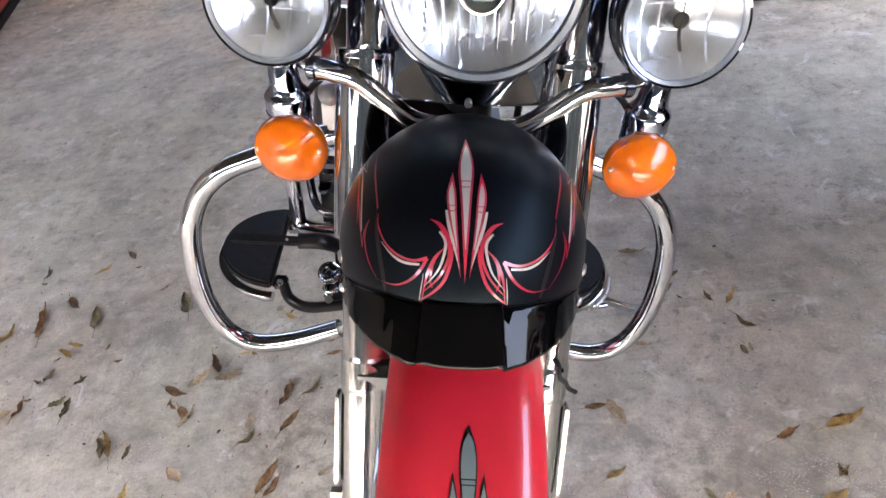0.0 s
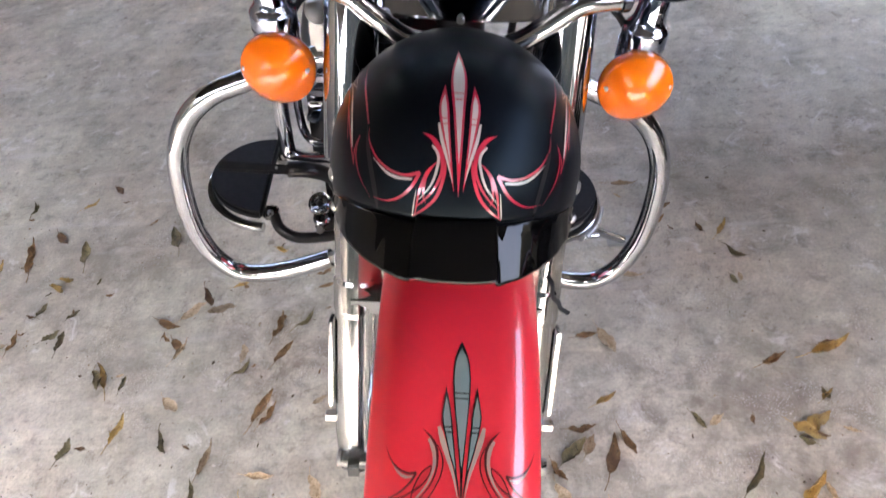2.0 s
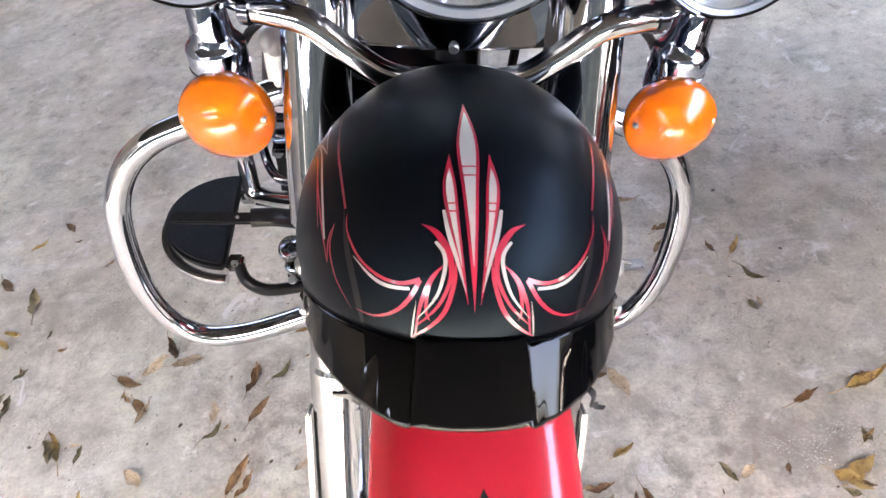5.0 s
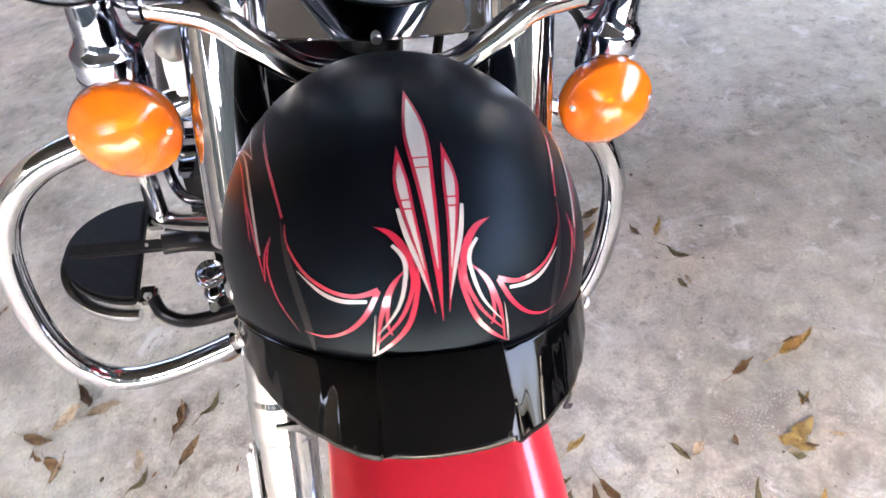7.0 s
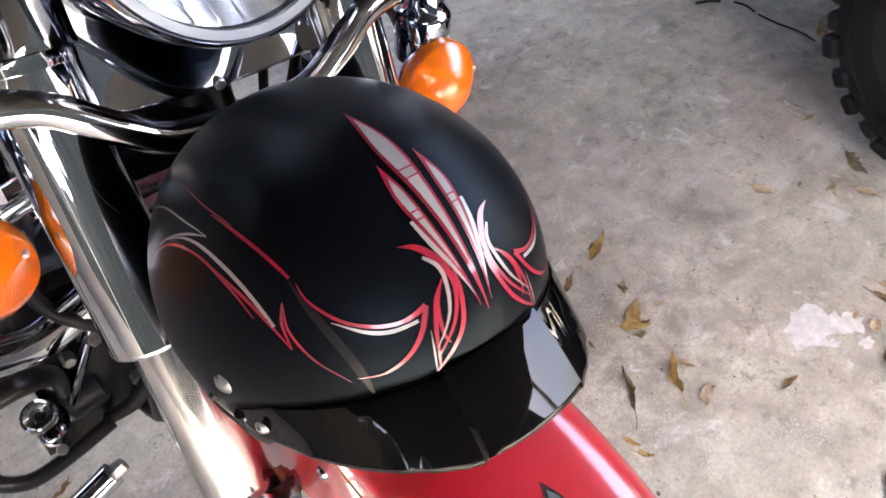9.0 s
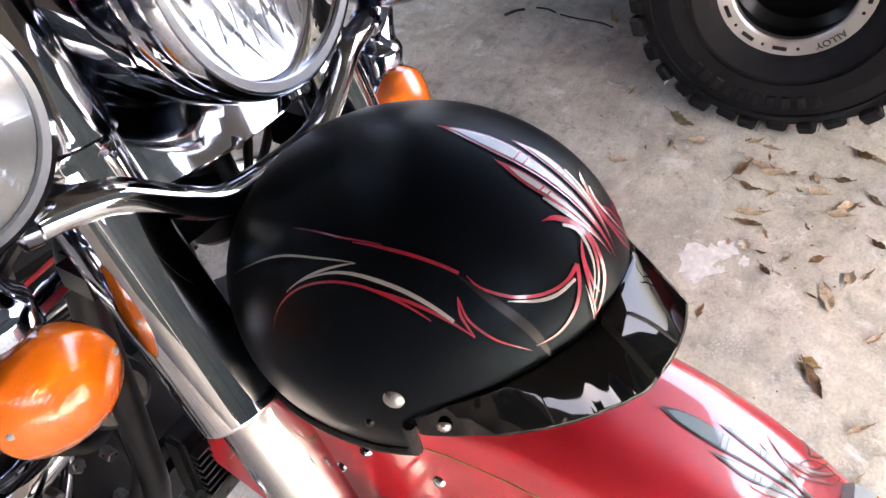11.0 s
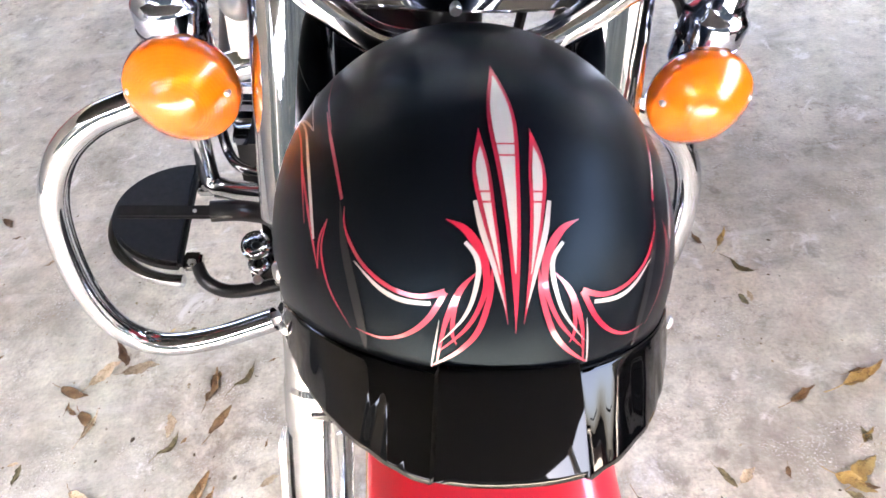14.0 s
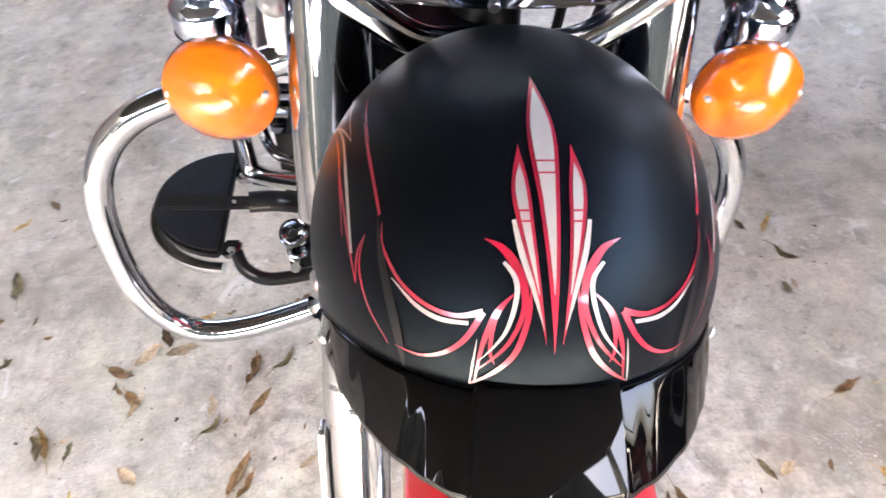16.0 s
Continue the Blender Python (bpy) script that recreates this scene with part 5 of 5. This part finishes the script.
# ---- the quad bike's wheel at the edge of the place ----
def quad_bike():
    root = thing("quad_bike", "quad bike with a knobbly black tyre on a machined alloy wheel", "quad bike", at=(1.42, 0.46, 0))
    m = Matrix.Translation((1.362, 0.468, 0.356)) @ Matrix.Rotation(radians(-90), 4, 'Y')
    prof = [(0.15, 0.075), (0.165, 0.095), (0.198, 0.115), (0.245, 0.124), (0.296, 0.118), (0.326, 0.098), (0.338, 0.06), (0.342, 0.0), (0.338, -0.06), (0.326, -0.098), (0.296, -0.118), (0.245, -0.124), (0.198, -0.115), (0.15, -0.075)]
    wheel = part("wheel", lathe([(0.0, 0.02), (0.05, 0.02), (0.06, 0.0), (0.12, -0.02), (0.14, 0.0), (0.145, 0.05)], 48), BLACK_PAINT, root, "black wheel dish", m)
    part("tyre", lathe(prof, 80), TYRE, wheel, "knobbly black tyre", m)
    part("rim_ring", lathe([(0.121, 0.060), (0.122, 0.072), (0.126, 0.076), (0.156, 0.082), (0.163, 0.092), (0.168, 0.090), (0.168, 0.07), (0.15, 0.05), (0.121, 0.060)], 80), MACHINED, wheel, "machined alloy ring with dark slots", m)
    for k in range(24):
        a = 2 * math.pi * k / 24 + 0.06
        at = m @ Matrix.Rotation(a, 4, 'Z') @ Matrix.Translation((0.141, 0, 0.0795))
        if k in (14, 15, 16):
            continue
        if k % 2:
            part("bolt", rod((0, 0, -0.004), (0, 0, 0.0012), 0.0036, 12), BLACK_PAINT, wheel, "", at)
        else:
            part("slot", block((0.009, 0.030, 0.003), (0, 0, 0), 0.001, segments=1), BLACK_PAINT, wheel, "", at)
    # raised word on the ring
    word = bpy.data.curves.new("lettering", 'FONT')
    word.body, word.size, word.extrude, word.align_x, word.align_y = "ALLOY", 0.021, 0.0006, 'CENTER', 'CENTER'
    tmp = new("lettering", word)
    me = tmp.to_mesh()
    bm = bmesh.new()
    bm.from_mesh(me)
    bpy.data.objects.remove(tmp)
    for v in bm.verts:
        ang, r = -v.co.x / 0.141, 0.141 + v.co.y
        v.co = Vector((r * math.cos(ang), r * math.sin(ang), 0.0812 + v.co.z))
    part("lettering", bm, BLACK_PAINT, wheel, "the word ALLOY", m @ Matrix.Rotation(WORD_TURN, 4, 'Z'), smooth=False)
    # tread lugs round the shoulder, ragged, with pale streaks for scuffs and gloss reflections
    rng = random.Random(8)
    for k in range(34):
        for side in (1, -1):
            a = 2 * math.pi * (k + (0.5 if side < 0 else 0)) / 34 + rng.uniform(-0.025, 0.025)
            long = (0.062 if k % 2 else 0.044) + rng.uniform(-0.004, 0.004)
            at = m @ Matrix.Rotation(a, 4, 'Z') @ Matrix.Translation((0.324, 0, side * 0.086)) @ Matrix.Rotation(radians(side * 24), 4, 'Y') @ Matrix.Rotation(radians(rng.uniform(-9, 9)), 4, 'X')
            part("lug", block((0.038 + rng.uniform(-0.006, 0.006), 0.044 + rng.uniform(-0.008, 0.008), long), (0, 0, 0), 0.006, segments=1), TYRE, wheel, "", at, smooth=False)
            if side > 0:
                for edge in (-0.021, 0.024)[k % 2:]:
                    part("lug_edge", block((0.003, 0.0045, long * rng.uniform(0.45, 0.8)), (0.0205, edge + rng.uniform(-0.004, 0.003), 0.003), 0.001, segments=1), SCUFF_GLOSS, wheel, "", at, smooth=False)
    for k in range(30):
        a = 2 * math.pi * (k + 0.25) / 30
        part("lug", block((0.02, 0.04, 0.05), (0.344, 0, 0.028 * (-1) ** k), 0.004, segments=1), TYRE, wheel, "", m @ Matrix.Rotation(a, 4, 'Z'), smooth=False)
    # moulded ridges on the sidewall
    for r in (0.206, 0.288):
        part("ridge", lathe([(r - 0.003, 0.108), (r - 0.001, 0.1255), (r + 0.001, 0.1255), (r + 0.003, 0.108)], 72), TYRE, wheel, "", m)
    # raised sidewall bars where the maker's name stands
    for k in range(10):
        a = 2.5 + 0.125 * k
        part("sidewall_mark", block((0.030, 0.019, 0.006), (0.250, 0, 0.1245), 0.002, segments=1), RUBBER, wheel, "", m @ Matrix.Rotation(a, 4, 'Z'), smooth=False)
    part("hub", rod((1.36, 0.468, 0.356), (1.60, 0.468, 0.356), 0.035), STEEL, root, "steel hub")
    part("brake_disc", lathe([(0.04, 0), (0.09, 0), (0.09, 0.006), (0.04, 0.006)], 40), STEEL, root, "", m @ Matrix.Translation((0, 0, -0.03)))
    part("caliper", block((0.04, 0.06, 0.03), (1.41, 0.50, 0.42), 0.008), MACHINED, root, "")
    part("axle_arm", tube([(1.55, 0.468, 0.356), (1.66, 0.40, 0.37), (1.75, 0.3, 0.4)], 0.022, 12), BLACK_PAINT, root, "black axle arm")
    # the rest of the machine, out of view: far wheels, chassis, mudguards, seat and bars
    for x, y in ((1.362, -0.78), (2.30, 0.468), (2.30, -0.78)):
        far = Matrix.Translation((x, y, 0.356)) @ Matrix.Rotation(radians(-90 if x < 2 else 90), 4, 'Y')
        rim = part("wheel", lathe([(0.0, 0.02), (0.05, 0.02), (0.12, -0.02), (0.14, 0.0), (0.163, 0.09), (0.168, 0.07), (0.168, -0.07)], 40), BLACK_PAINT, root, "black wheel dish", far)
        part("tyre", lathe(prof, 56), TYRE, rim, "knobbly black tyre", far)
    part("chassis", block((0.42, 1.45, 0.16), (1.83, -0.16, 0.42), 0.04, segments=3), BLACK_PAINT, root, "black frame")
    # two unseen blocks that stop light from reaching the floor beside the wheel
    part("shade_plate", block((0.44, 1.3, 0.34), (1.84, -0.15, 0.29), 0.04, segments=3), BLACK_PAINT, root, "unseen black block that keeps light off the floor")
    part("shade_skirt", block((0.50, 1.05, 0.36), (2.12, 1.06, 0.215), 0.04, segments=3), BLACK_PAINT, root, "unseen black block that shades the floor under the rack")
    for y in (0.468, -0.78):
        part("axle", rod((1.42, y, 0.356), (2.24, y, 0.356), 0.026), BLACK_PAINT, root, "black axle")
        for x in (1.40, 2.26):
            arch = [(x, y + 0.43 * math.cos(t), 0.36 + 0.43 * math.sin(t)) for t in (radians(25 + 13 * k) for k in range(11))]
            bm, rows = bmesh.new(), []
            for p in arch:
                rows.append([bm.verts.new((p[0] + dx, p[1], p[2] - 0.03 * abs(dx / 0.15) ** 3)) for dx in (-0.15, -0.1, 0, 0.1, 0.15)])
            for p, q in zip(rows[:-1], rows[1:]):
                for k in range(4):
                    bm.faces.new((p[k], p[k + 1], q[k + 1], q[k]))
            wing = part("mudguard", bm, RED_STEEL, root, "dark red plastic mudguard")
            solid = wing.modifiers.new("thickness", 'SOLIDIFY')
            solid.thickness = 0.006
    seat = block((0.30, 0.78, 0.12), (1.83, 0.05, 0.76), 0.05, segments=4)
    part("seat", seat, RUBBER, root, "black padded seat")
    part("body_panel", block((0.36, 0.62, 0.24), (1.83, -0.45, 0.64), 0.07, segments=4), RED_STEEL, root, "dark red body panel")
    # unseen rack and box, added to shade the floor next to the tyre
    part("rear_rack", block((0.80, 0.95, 0.03), (1.88, 1.02, 0.375), 0.01), BLACK_PAINT, root, "black rear rack")
    box = part("shade_box", block((0.84, 0.98, 0.46), (1.88, 1.05, 0.62), 0.05, segments=3), BLACK_PAINT, root, "unseen black box that shades the floor")
    part("lid", block((0.87, 1.01, 0.05), (1.88, 1.05, 0.875), 0.02), RUBBER, box, "black lid")
    part("handlebar", tube([(1.45, -0.30, 0.98), (1.62, -0.40, 0.99), (1.74, -0.46, 0.92), (1.92, -0.46, 0.92), (2.04, -0.40, 0.99), (2.21, -0.30, 0.98)], 0.012, 12), BLACK_PAINT, root, "black handlebar")
    for x in (1.74, 1.92):
        part("riser", rod((x, -0.46, 0.74), (x, -0.46, 0.92), 0.014), BLACK_PAINT, root)


WORD_TURN = radians(226)
quad_bike()


# ---- other things at the edges ----
def tool_chest():
    root = thing("tool_chest", "red painted steel chest on a black plinth by the wall", "cabinet", at=(-3.0, 3.9, 0))
    m = Matrix.Translation((-2.98, 3.46, 0)) @ Matrix.Rotation(radians(15.5), 4, 'Z')
    part("plinth", block((0.86, 1.5, 0.055), (0, 0, 0.0275), 0.01), RUBBER, root, "black plinth", m)
    body = part("body", block((0.88, 1.5, 0.68), (0, 0, 0.40), 0.012), RED_STEEL, root, "", m)
    for k in range(3):
        part("drawer", block((0.02, 1.4, 0.19), (0.448, 0, 0.175 + 0.21 * k), 0.006), RED_STEEL, body, "", m)


tool_chest()


def tarpaulin():
    bm = bmesh.new()
    bmesh.ops.create_grid(bm, x_segments=60, y_segments=40, size=1)
    for v in bm.verts:
        x, y, _ = v.co
        edge = max(0.0, 1 - max(abs(x), abs(y)) ** 6)
        n = noise.noise(Vector((x * 2.5, y * 6, 0.3))) + 0.5 * noise.noise(Vector((x * 7, y * 15, 2)))
        v.co = (1.75 + 0.75 * x + 0.05 * n, 3.08 + 0.55 * y + 0.04 * noise.noise(Vector((x * 4, 3.3, 0))) - 0.12 * x, 0.012 + edge * (0.05 + 0.05 * n))
    ob = part("tarpaulin", bm, TARP, None, "crumpled dark tarpaulin on the concrete floor")
    tagged(ob, category="tarpaulin")
    solid = ob.modifiers.new("thickness", 'SOLIDIFY')
    solid.thickness = 0.004


tarpaulin()


def plaster_splash():
    bm = bmesh.new()
    rng = random.Random(5)
    for x, y, r in ((0.796, 0.467, 0.04), (0.84, 0.445, 0.018), (0.755, 0.47, 0.01), (0.86, 0.42, 0.02), (0.80, 0.42, 0.008), (0.84, 0.38, 0.012), (0.89, 0.40, 0.007)):
        ring = [bm.verts.new((x + r * (0.6 + 0.7 * rng.random()) * math.cos(a) * 1.3, y + r * (0.6 + 0.7 * rng.random()) * math.sin(a), 0.0005)) for a in (2 * math.pi * k / 18 for k in range(18))]
        top = bm.verts.new((x, y, 0.0025))
        for k in range(18):
            bm.faces.new((ring[k], ring[(k + 1) % 18], top))
    ob = part("plaster_splash", bm, SPLASH, None, "dried white plaster splash on the concrete floor")
    tagged(ob, category="stain")


plaster_splash()


def twig():
    """A bent, broken twig in the lee of the quad bike's wheel."""
    root = thing("twig", "thin dark bent twig lying on the floor beside the quad bike", "twig", at=(1.58, 1.05, 0))
    part("stem", tube([(1.566, 0.915, 0.004), (1.575, 0.955, 0.005), (1.577, 0.992, 0.004), (1.574, 1.03, 0.004), (1.578, 1.085, 0.004)], 0.0024, 8), BARK, root)
    part("stem", tube([(1.582, 1.10, 0.004), (1.591, 1.131, 0.005), (1.588, 1.167, 0.004)], 0.0028, 8), BARK, root)
    part("stub", tube([(1.566, 1.196, 0.004), (1.548, 1.216, 0.006), (1.515, 1.240, 0.004)], 0.0042, 8, flat=0.6), BARK, root)


twig()


# ---- fallen leaves ----
def leaf_mesh(name, length, width, curl, fold, material, seed):
    """A dry leaf: pointed blade folded along its rib, rolled and twisted along its length, with a ragged, torn edge and a stalk."""
    rng = random.Random(seed)
    bm, rows = bmesh.new(), []
    n, bend, lean, twist = 12, rng.uniform(-1.1, 1.1), rng.uniform(-0.5, 0.5), rng.uniform(-1.3, 1.3)
    torn = {(rng.randrange(3, n - 1), rng.choice((0, 4))) for _ in range(3)}
    for i in range(n + 1):
        t = i / n
        half = width * 0.5 * max(0.0, math.sin(math.pi * min(1, t * 0.97 + 0.02))) ** 0.8 * (1.25 - 0.6 * t)
        spine = Vector(((t - 0.5) * length, bend * length * 0.3 * (t - 0.5) ** 2, curl * (2 * t - 1) ** 2 * (0.4 if t < 0.5 else 1.0)))
        roll = Matrix.Rotation(twist * (t - 0.4), 3, 'X')
        wave = 0.12 * width * math.sin(t * 9 + seed)
        row = []
        for k, q in enumerate((-1, -0.55, 0, 0.55, 1)):
            ang = fold * abs(q) * (1 + 0.5 * math.sin(t * 7 + 2 * q + seed)) + lean * (t - 0.3) * q
            rag = (0.72 if (i, k) in torn else 1) + rng.uniform(-0.18, 0.12) * (abs(q) > 0.9)
            off = Vector((rng.uniform(-1, 1) * 0.0012, q * half * math.cos(ang) * rag, abs(q) * (half * math.sin(ang) * rag + wave) + rng.uniform(-1, 1) * 0.0008))
            row.append(spine + roll @ off)
        rows.append(row)
    floor = min(v.z for row in rows for v in row)
    rows = [[bm.verts.new(v + Vector((0, 0, 0.0008 - floor))) for v in row] for row in rows]
    for a, b in zip(rows[:-1], rows[1:]):
        for k in range(4):
            bm.faces.new((a[k], a[k + 1], b[k + 1], b[k]))
    stem = rows[0][2].co.copy()
    tube([stem, stem + Vector((-0.010, 0.001, -0.3 * stem.z)), stem + Vector((-0.018, 0.004, 0.0012 - stem.z))], 0.0006, 5, 2, bm=bm)
    return mesh_of(name, bm, material)


LEAVES = []
for k in range(16):
    blade = leaf_mesh("leaf", 0.044 + 0.007 * (k % 3), 0.0165 + 0.0024 * (k % 5), 0.005 + 0.004 * (k % 4), 0.1 + 0.28 * (k % 4), (LEAF_BROWN, LEAF_GOLD, LEAF_PALE, LEAF_OLIVE)[k // 4], k)
    blade["length"] = 0.044 + 0.007 * (k % 3)
    LEAVES.append(blade)
LEAF_LABELS = ("curled dry brown leaf", "dry golden-yellow leaf", "pale tan dry leaf", "dull olive dry leaf")
# fallen leaves as they lie: kind, place, turn in degrees and length in millimetres
NEAR_FORK = [("b", -1.18, 1.27, 101, 78), ("b", -1.17, 1.23, 108, 78), ("g", -1.25, 1.21, 65, 62), ("b", -1.11, 1.31, -43, 71), ("o", -1.02, 1.25, 107, 78), ("g", -1.04, 1.13, -30, 61), ("g", -1.03, 1.16, -13, 49), ("o", -1.06, 1.07, 65, 38), ("o", -0.97, 1.05, 41, 35), ("o", -1.00, 0.99, 33, 46), ("o", -0.97, 0.97, 87, 51), ("b", -1.09, 0.98, 87, 55), ("p", -1.12, 0.96, 28, 50), ("g", -1.08, 1.44, 38, 53), ("b", -1.01, 1.49, -44, 52), ("o", -0.78, 1.28, 114, 78), ("p", -0.66, 1.04, 42, 70), ("p", -0.59, 1.04, 8, 70)]
NEAR_FORK_B = [("b", -0.63, 1.07, -61, 73), ("b", -0.71, 1.00, -23, 69), ("p", -0.66, 0.93, 66, 56), ("b", -0.67, 0.94, -40, 51), ("g", -0.56, 1.11, 22, 45), ("o", -0.83, 0.86, -61, 60), ("g", -0.82, 0.87, 118, 67), ("o", -0.77, 0.85, 80, 35), ("g", -0.74, 0.74, 78, 67), ("o", -0.84, 0.70, 74, 48), ("o", -0.63, 0.70, -58, 62), ("p", -0.64, 0.79, -42, 52), ("p", -0.53, 0.67, 77, 72), ("b", -0.44, 0.78, 68, 78), ("b", -0.42, 0.76, 62, 54), ("b", -0.42, 0.91, 57, 60), ("b", -0.44, 0.98, 80, 66), ("o", -0.50, 0.87, 45, 49)]
NEAR_FORK_C = [("p", -0.51, 0.91, -86, 48), ("p", -0.41, 0.63, -6, 65), ("o", -0.54, 0.60, 89, 47), ("g", -0.42, 0.56, -55, 66), ("p", -0.30, 0.60, -68, 65), ("p", -0.28, 0.57, 21, 30), ("b", -0.35, 0.54, -55, 33), ("o", -0.38, 0.99, 48, 55), ("b", -0.36, 1.13, 25, 41), ("b", -0.35, 1.09, 15, 38), ("g", -0.48, 1.21, -26, 39), ("p", -0.32, 0.79, 27, 34), ("o", -1.25, 1.44, 95, 44)]
BESIDE_WHEEL = [("p", 0.36, 1.35, -7, 67), ("p", 0.34, 1.31, -48, 28), ("b", 0.43, 1.26, 25, 52), ("b", 0.41, 1.21, 47, 63), ("g", 0.55, 1.18, 58, 46), ("o", 0.56, 1.10, -50, 56), ("o", 0.54, 1.03, -72, 29), ("p", 0.33, 1.06, -17, 62), ("b", 0.22, 0.91, 7, 43), ("p", 0.26, 0.89, -66, 68), ("g", 0.24, 0.76, 28, 43), ("b", 0.19, 0.70, 5, 50), ("o", 0.17, 0.66, 46, 65), ("p", 0.20, 0.67, 65, 41), ("b", 0.24, 0.65, 77, 78), ("b", 0.27, 0.67, -68, 54), ("b", 0.14, 0.62, -56, 45), ("p", 0.15, 0.57, -66, 64)]
BESIDE_WHEEL_B = [("p", 0.24, 0.53, -63, 63), ("o", 0.40, 0.71, -60, 40), ("p", 0.43, 0.71, 37, 34), ("o", 0.47, 0.60, 56, 78), ("g", 0.40, 0.54, -72, 35), ("g", 0.40, 0.51, -57, 27), ("b", 0.56, 0.83, 24, 48), ("g", 0.67, 0.85, 22, 78), ("g", 0.63, 0.75, 42, 31), ("g", 0.60, 0.70, 37, 56), ("g", 0.58, 0.68, -38, 56), ("p", 0.65, 0.68, -26, 30), ("g", 0.55, 0.57, 53, 78), ("p", 0.58, 0.57, -75, 41), ("p", 0.56, 0.51, 24, 48)]
NEAR_QUAD = [("o", 1.23, 0.62, -122, 78), ("p", 1.14, 0.62, -6, 49), ("p", 1.17, 0.56, -77, 57), ("p", 1.03, 0.71, -78, 51), ("p", 1.22, 0.44, -48, 45), ("p", 1.21, 0.40, -95, 50), ("b", 1.11, 0.45, -25, 66), ("p", 1.14, 0.41, -104, 53), ("b", 1.06, 0.42, -103, 51), ("p", 1.13, 0.38, -74, 66), ("p", 1.10, 0.28, -90, 51), ("p", 1.14, 0.30, -133, 23), ("b", 1.16, 0.24, -81, 45), ("b", 1.26, 0.21, -124, 50), ("p", 1.26, 0.18, -127, 49), ("p", 1.05, 0.23, -76, 60), ("p", 1.08, 0.22, -44, 62), ("p", 0.98, 0.40, -74, 78)]
NEAR_QUAD_B = [("b", 0.95, 0.40, -86, 57), ("p", 0.93, 0.36, -156, 37), ("p", 1.12, 0.17, -133, 50), ("b", 0.99, 0.15, -130, 38), ("b", 0.83, 0.34, -141, 35), ("p", 0.88, 0.31, -35, 35), ("p", 0.81, 0.22, -164, 74), ("b", 0.68, 0.43, -5, 37), ("p", 0.88, 0.19, -10, 40), ("p", 0.90, 0.16, -23, 36), ("p", 0.75, 0.13, -35, 45), ("g", 0.65, 0.22, -109, 36), ("b", 0.61, 0.21, -149, 72), ("p", 0.55, 0.13, -48, 47), ("p", 0.46, 0.12, -25, 26), ("g", 1.61, 0.93, 41, 60), ("g", 1.30, 0.77, -10, 36)]


def crumbs():
    """Small bits of leaf, bark and grit on the floor, one mesh."""
    rng = random.Random(5)
    bm = bmesh.new()
    for k in range(900):
        if k < 580:
            x, y = rng.gauss(-0.75, 0.45), rng.gauss(0.95, 0.42)
        else:
            x, y = rng.gauss(0.75, 0.4), rng.gauss(0.65, 0.4)
        if k % 9 == 0:
            x, y = rng.uniform(-2.2, 1.7), rng.uniform(0.4, 2.8)
        r, a = rng.uniform(0.001, 0.0034) * (1.7 if k % 17 == 0 else 1.0), rng.uniform(0, 6.28)
        q = rng.uniform(0.25, 0.8)
        ring = [bm.verts.new((x + r * (math.cos(t) * math.cos(a) - q * math.sin(t) * math.sin(a)), y + r * (math.cos(t) * math.sin(a) + q * math.sin(t) * math.cos(a)), 0.0004)) for t in (0.2, 1.3, 2.6, 3.6, 5.1)]
        top = bm.verts.new((x + rng.uniform(-1, 1) * 0.3 * r, y, 0.001 + rng.uniform(0.1, 0.5) * r))
        for i in range(5):
            bm.faces.new((ring[i], ring[(i + 1) % 5], top))
    ob = part("leaf_crumbs", bm, CRUMB, None, "crumbs of dry leaf and grit scattered on the concrete", smooth=False)
    tagged(ob, category="debris", kind="stuff")


def leaves():
    rng = random.Random(11)
    kinds = {"b": LEAF_BROWN, "g": LEAF_GOLD, "p": LEAF_PALE, "o": LEAF_OLIVE}
    spots = [row for rows in (NEAR_FORK, NEAR_FORK_B, NEAR_FORK_C, BESIDE_WHEEL, BESIDE_WHEEL_B, NEAR_QUAD, NEAR_QUAD_B) for row in rows]
    for _, x, y, *_ in list(spots):
        if rng.random() < 0.3:
            spots.append((rng.choice("bbpo"), x + rng.gauss(0, 0.03), y + rng.gauss(0, 0.03), rng.uniform(0, 360), rng.uniform(14, 30)))
    for _ in range(26):
        spots.append((rng.choice("bboo"), rng.uniform(-1.5, -0.3), rng.uniform(0.5, 1.5), rng.uniform(0, 360), rng.uniform(10, 24)))
    for _ in range(18):
        spots.append((rng.choice("pppb"), rng.gauss(1.08, 0.16), rng.gauss(0.32, 0.12), rng.uniform(0, 360), rng.uniform(18, 40)))
    for _ in range(14):
        spots.append((rng.choice("pbgo"), rng.uniform(-2.6, 1.4), rng.uniform(1.6, 3.2), rng.uniform(0, 360), rng.uniform(20, 45)))
    for kind, x, y, turn, millimetres in spots:
        blade = rng.choice([me for me in LEAVES if me.materials[0] == kinds[kind]])
        long = millimetres / (1000 * blade["length"])
        wide = 0.5 * long + 0.5 * min(long, 1.0) * rng.uniform(0.8, 1.3)
        ob = new("leaf", blade)
        ob.matrix_basis = Matrix.Translation((x, y, 0.0)) @ Matrix.Rotation(radians(turn), 4, 'Z') @ Matrix.Diagonal((long, wide, wide, 1))
        tagged(ob, LEAF_LABELS["bgpo".index(kind)] + " on the concrete floor", "leaf", "fallen leaves")


leaves()
crumbs()
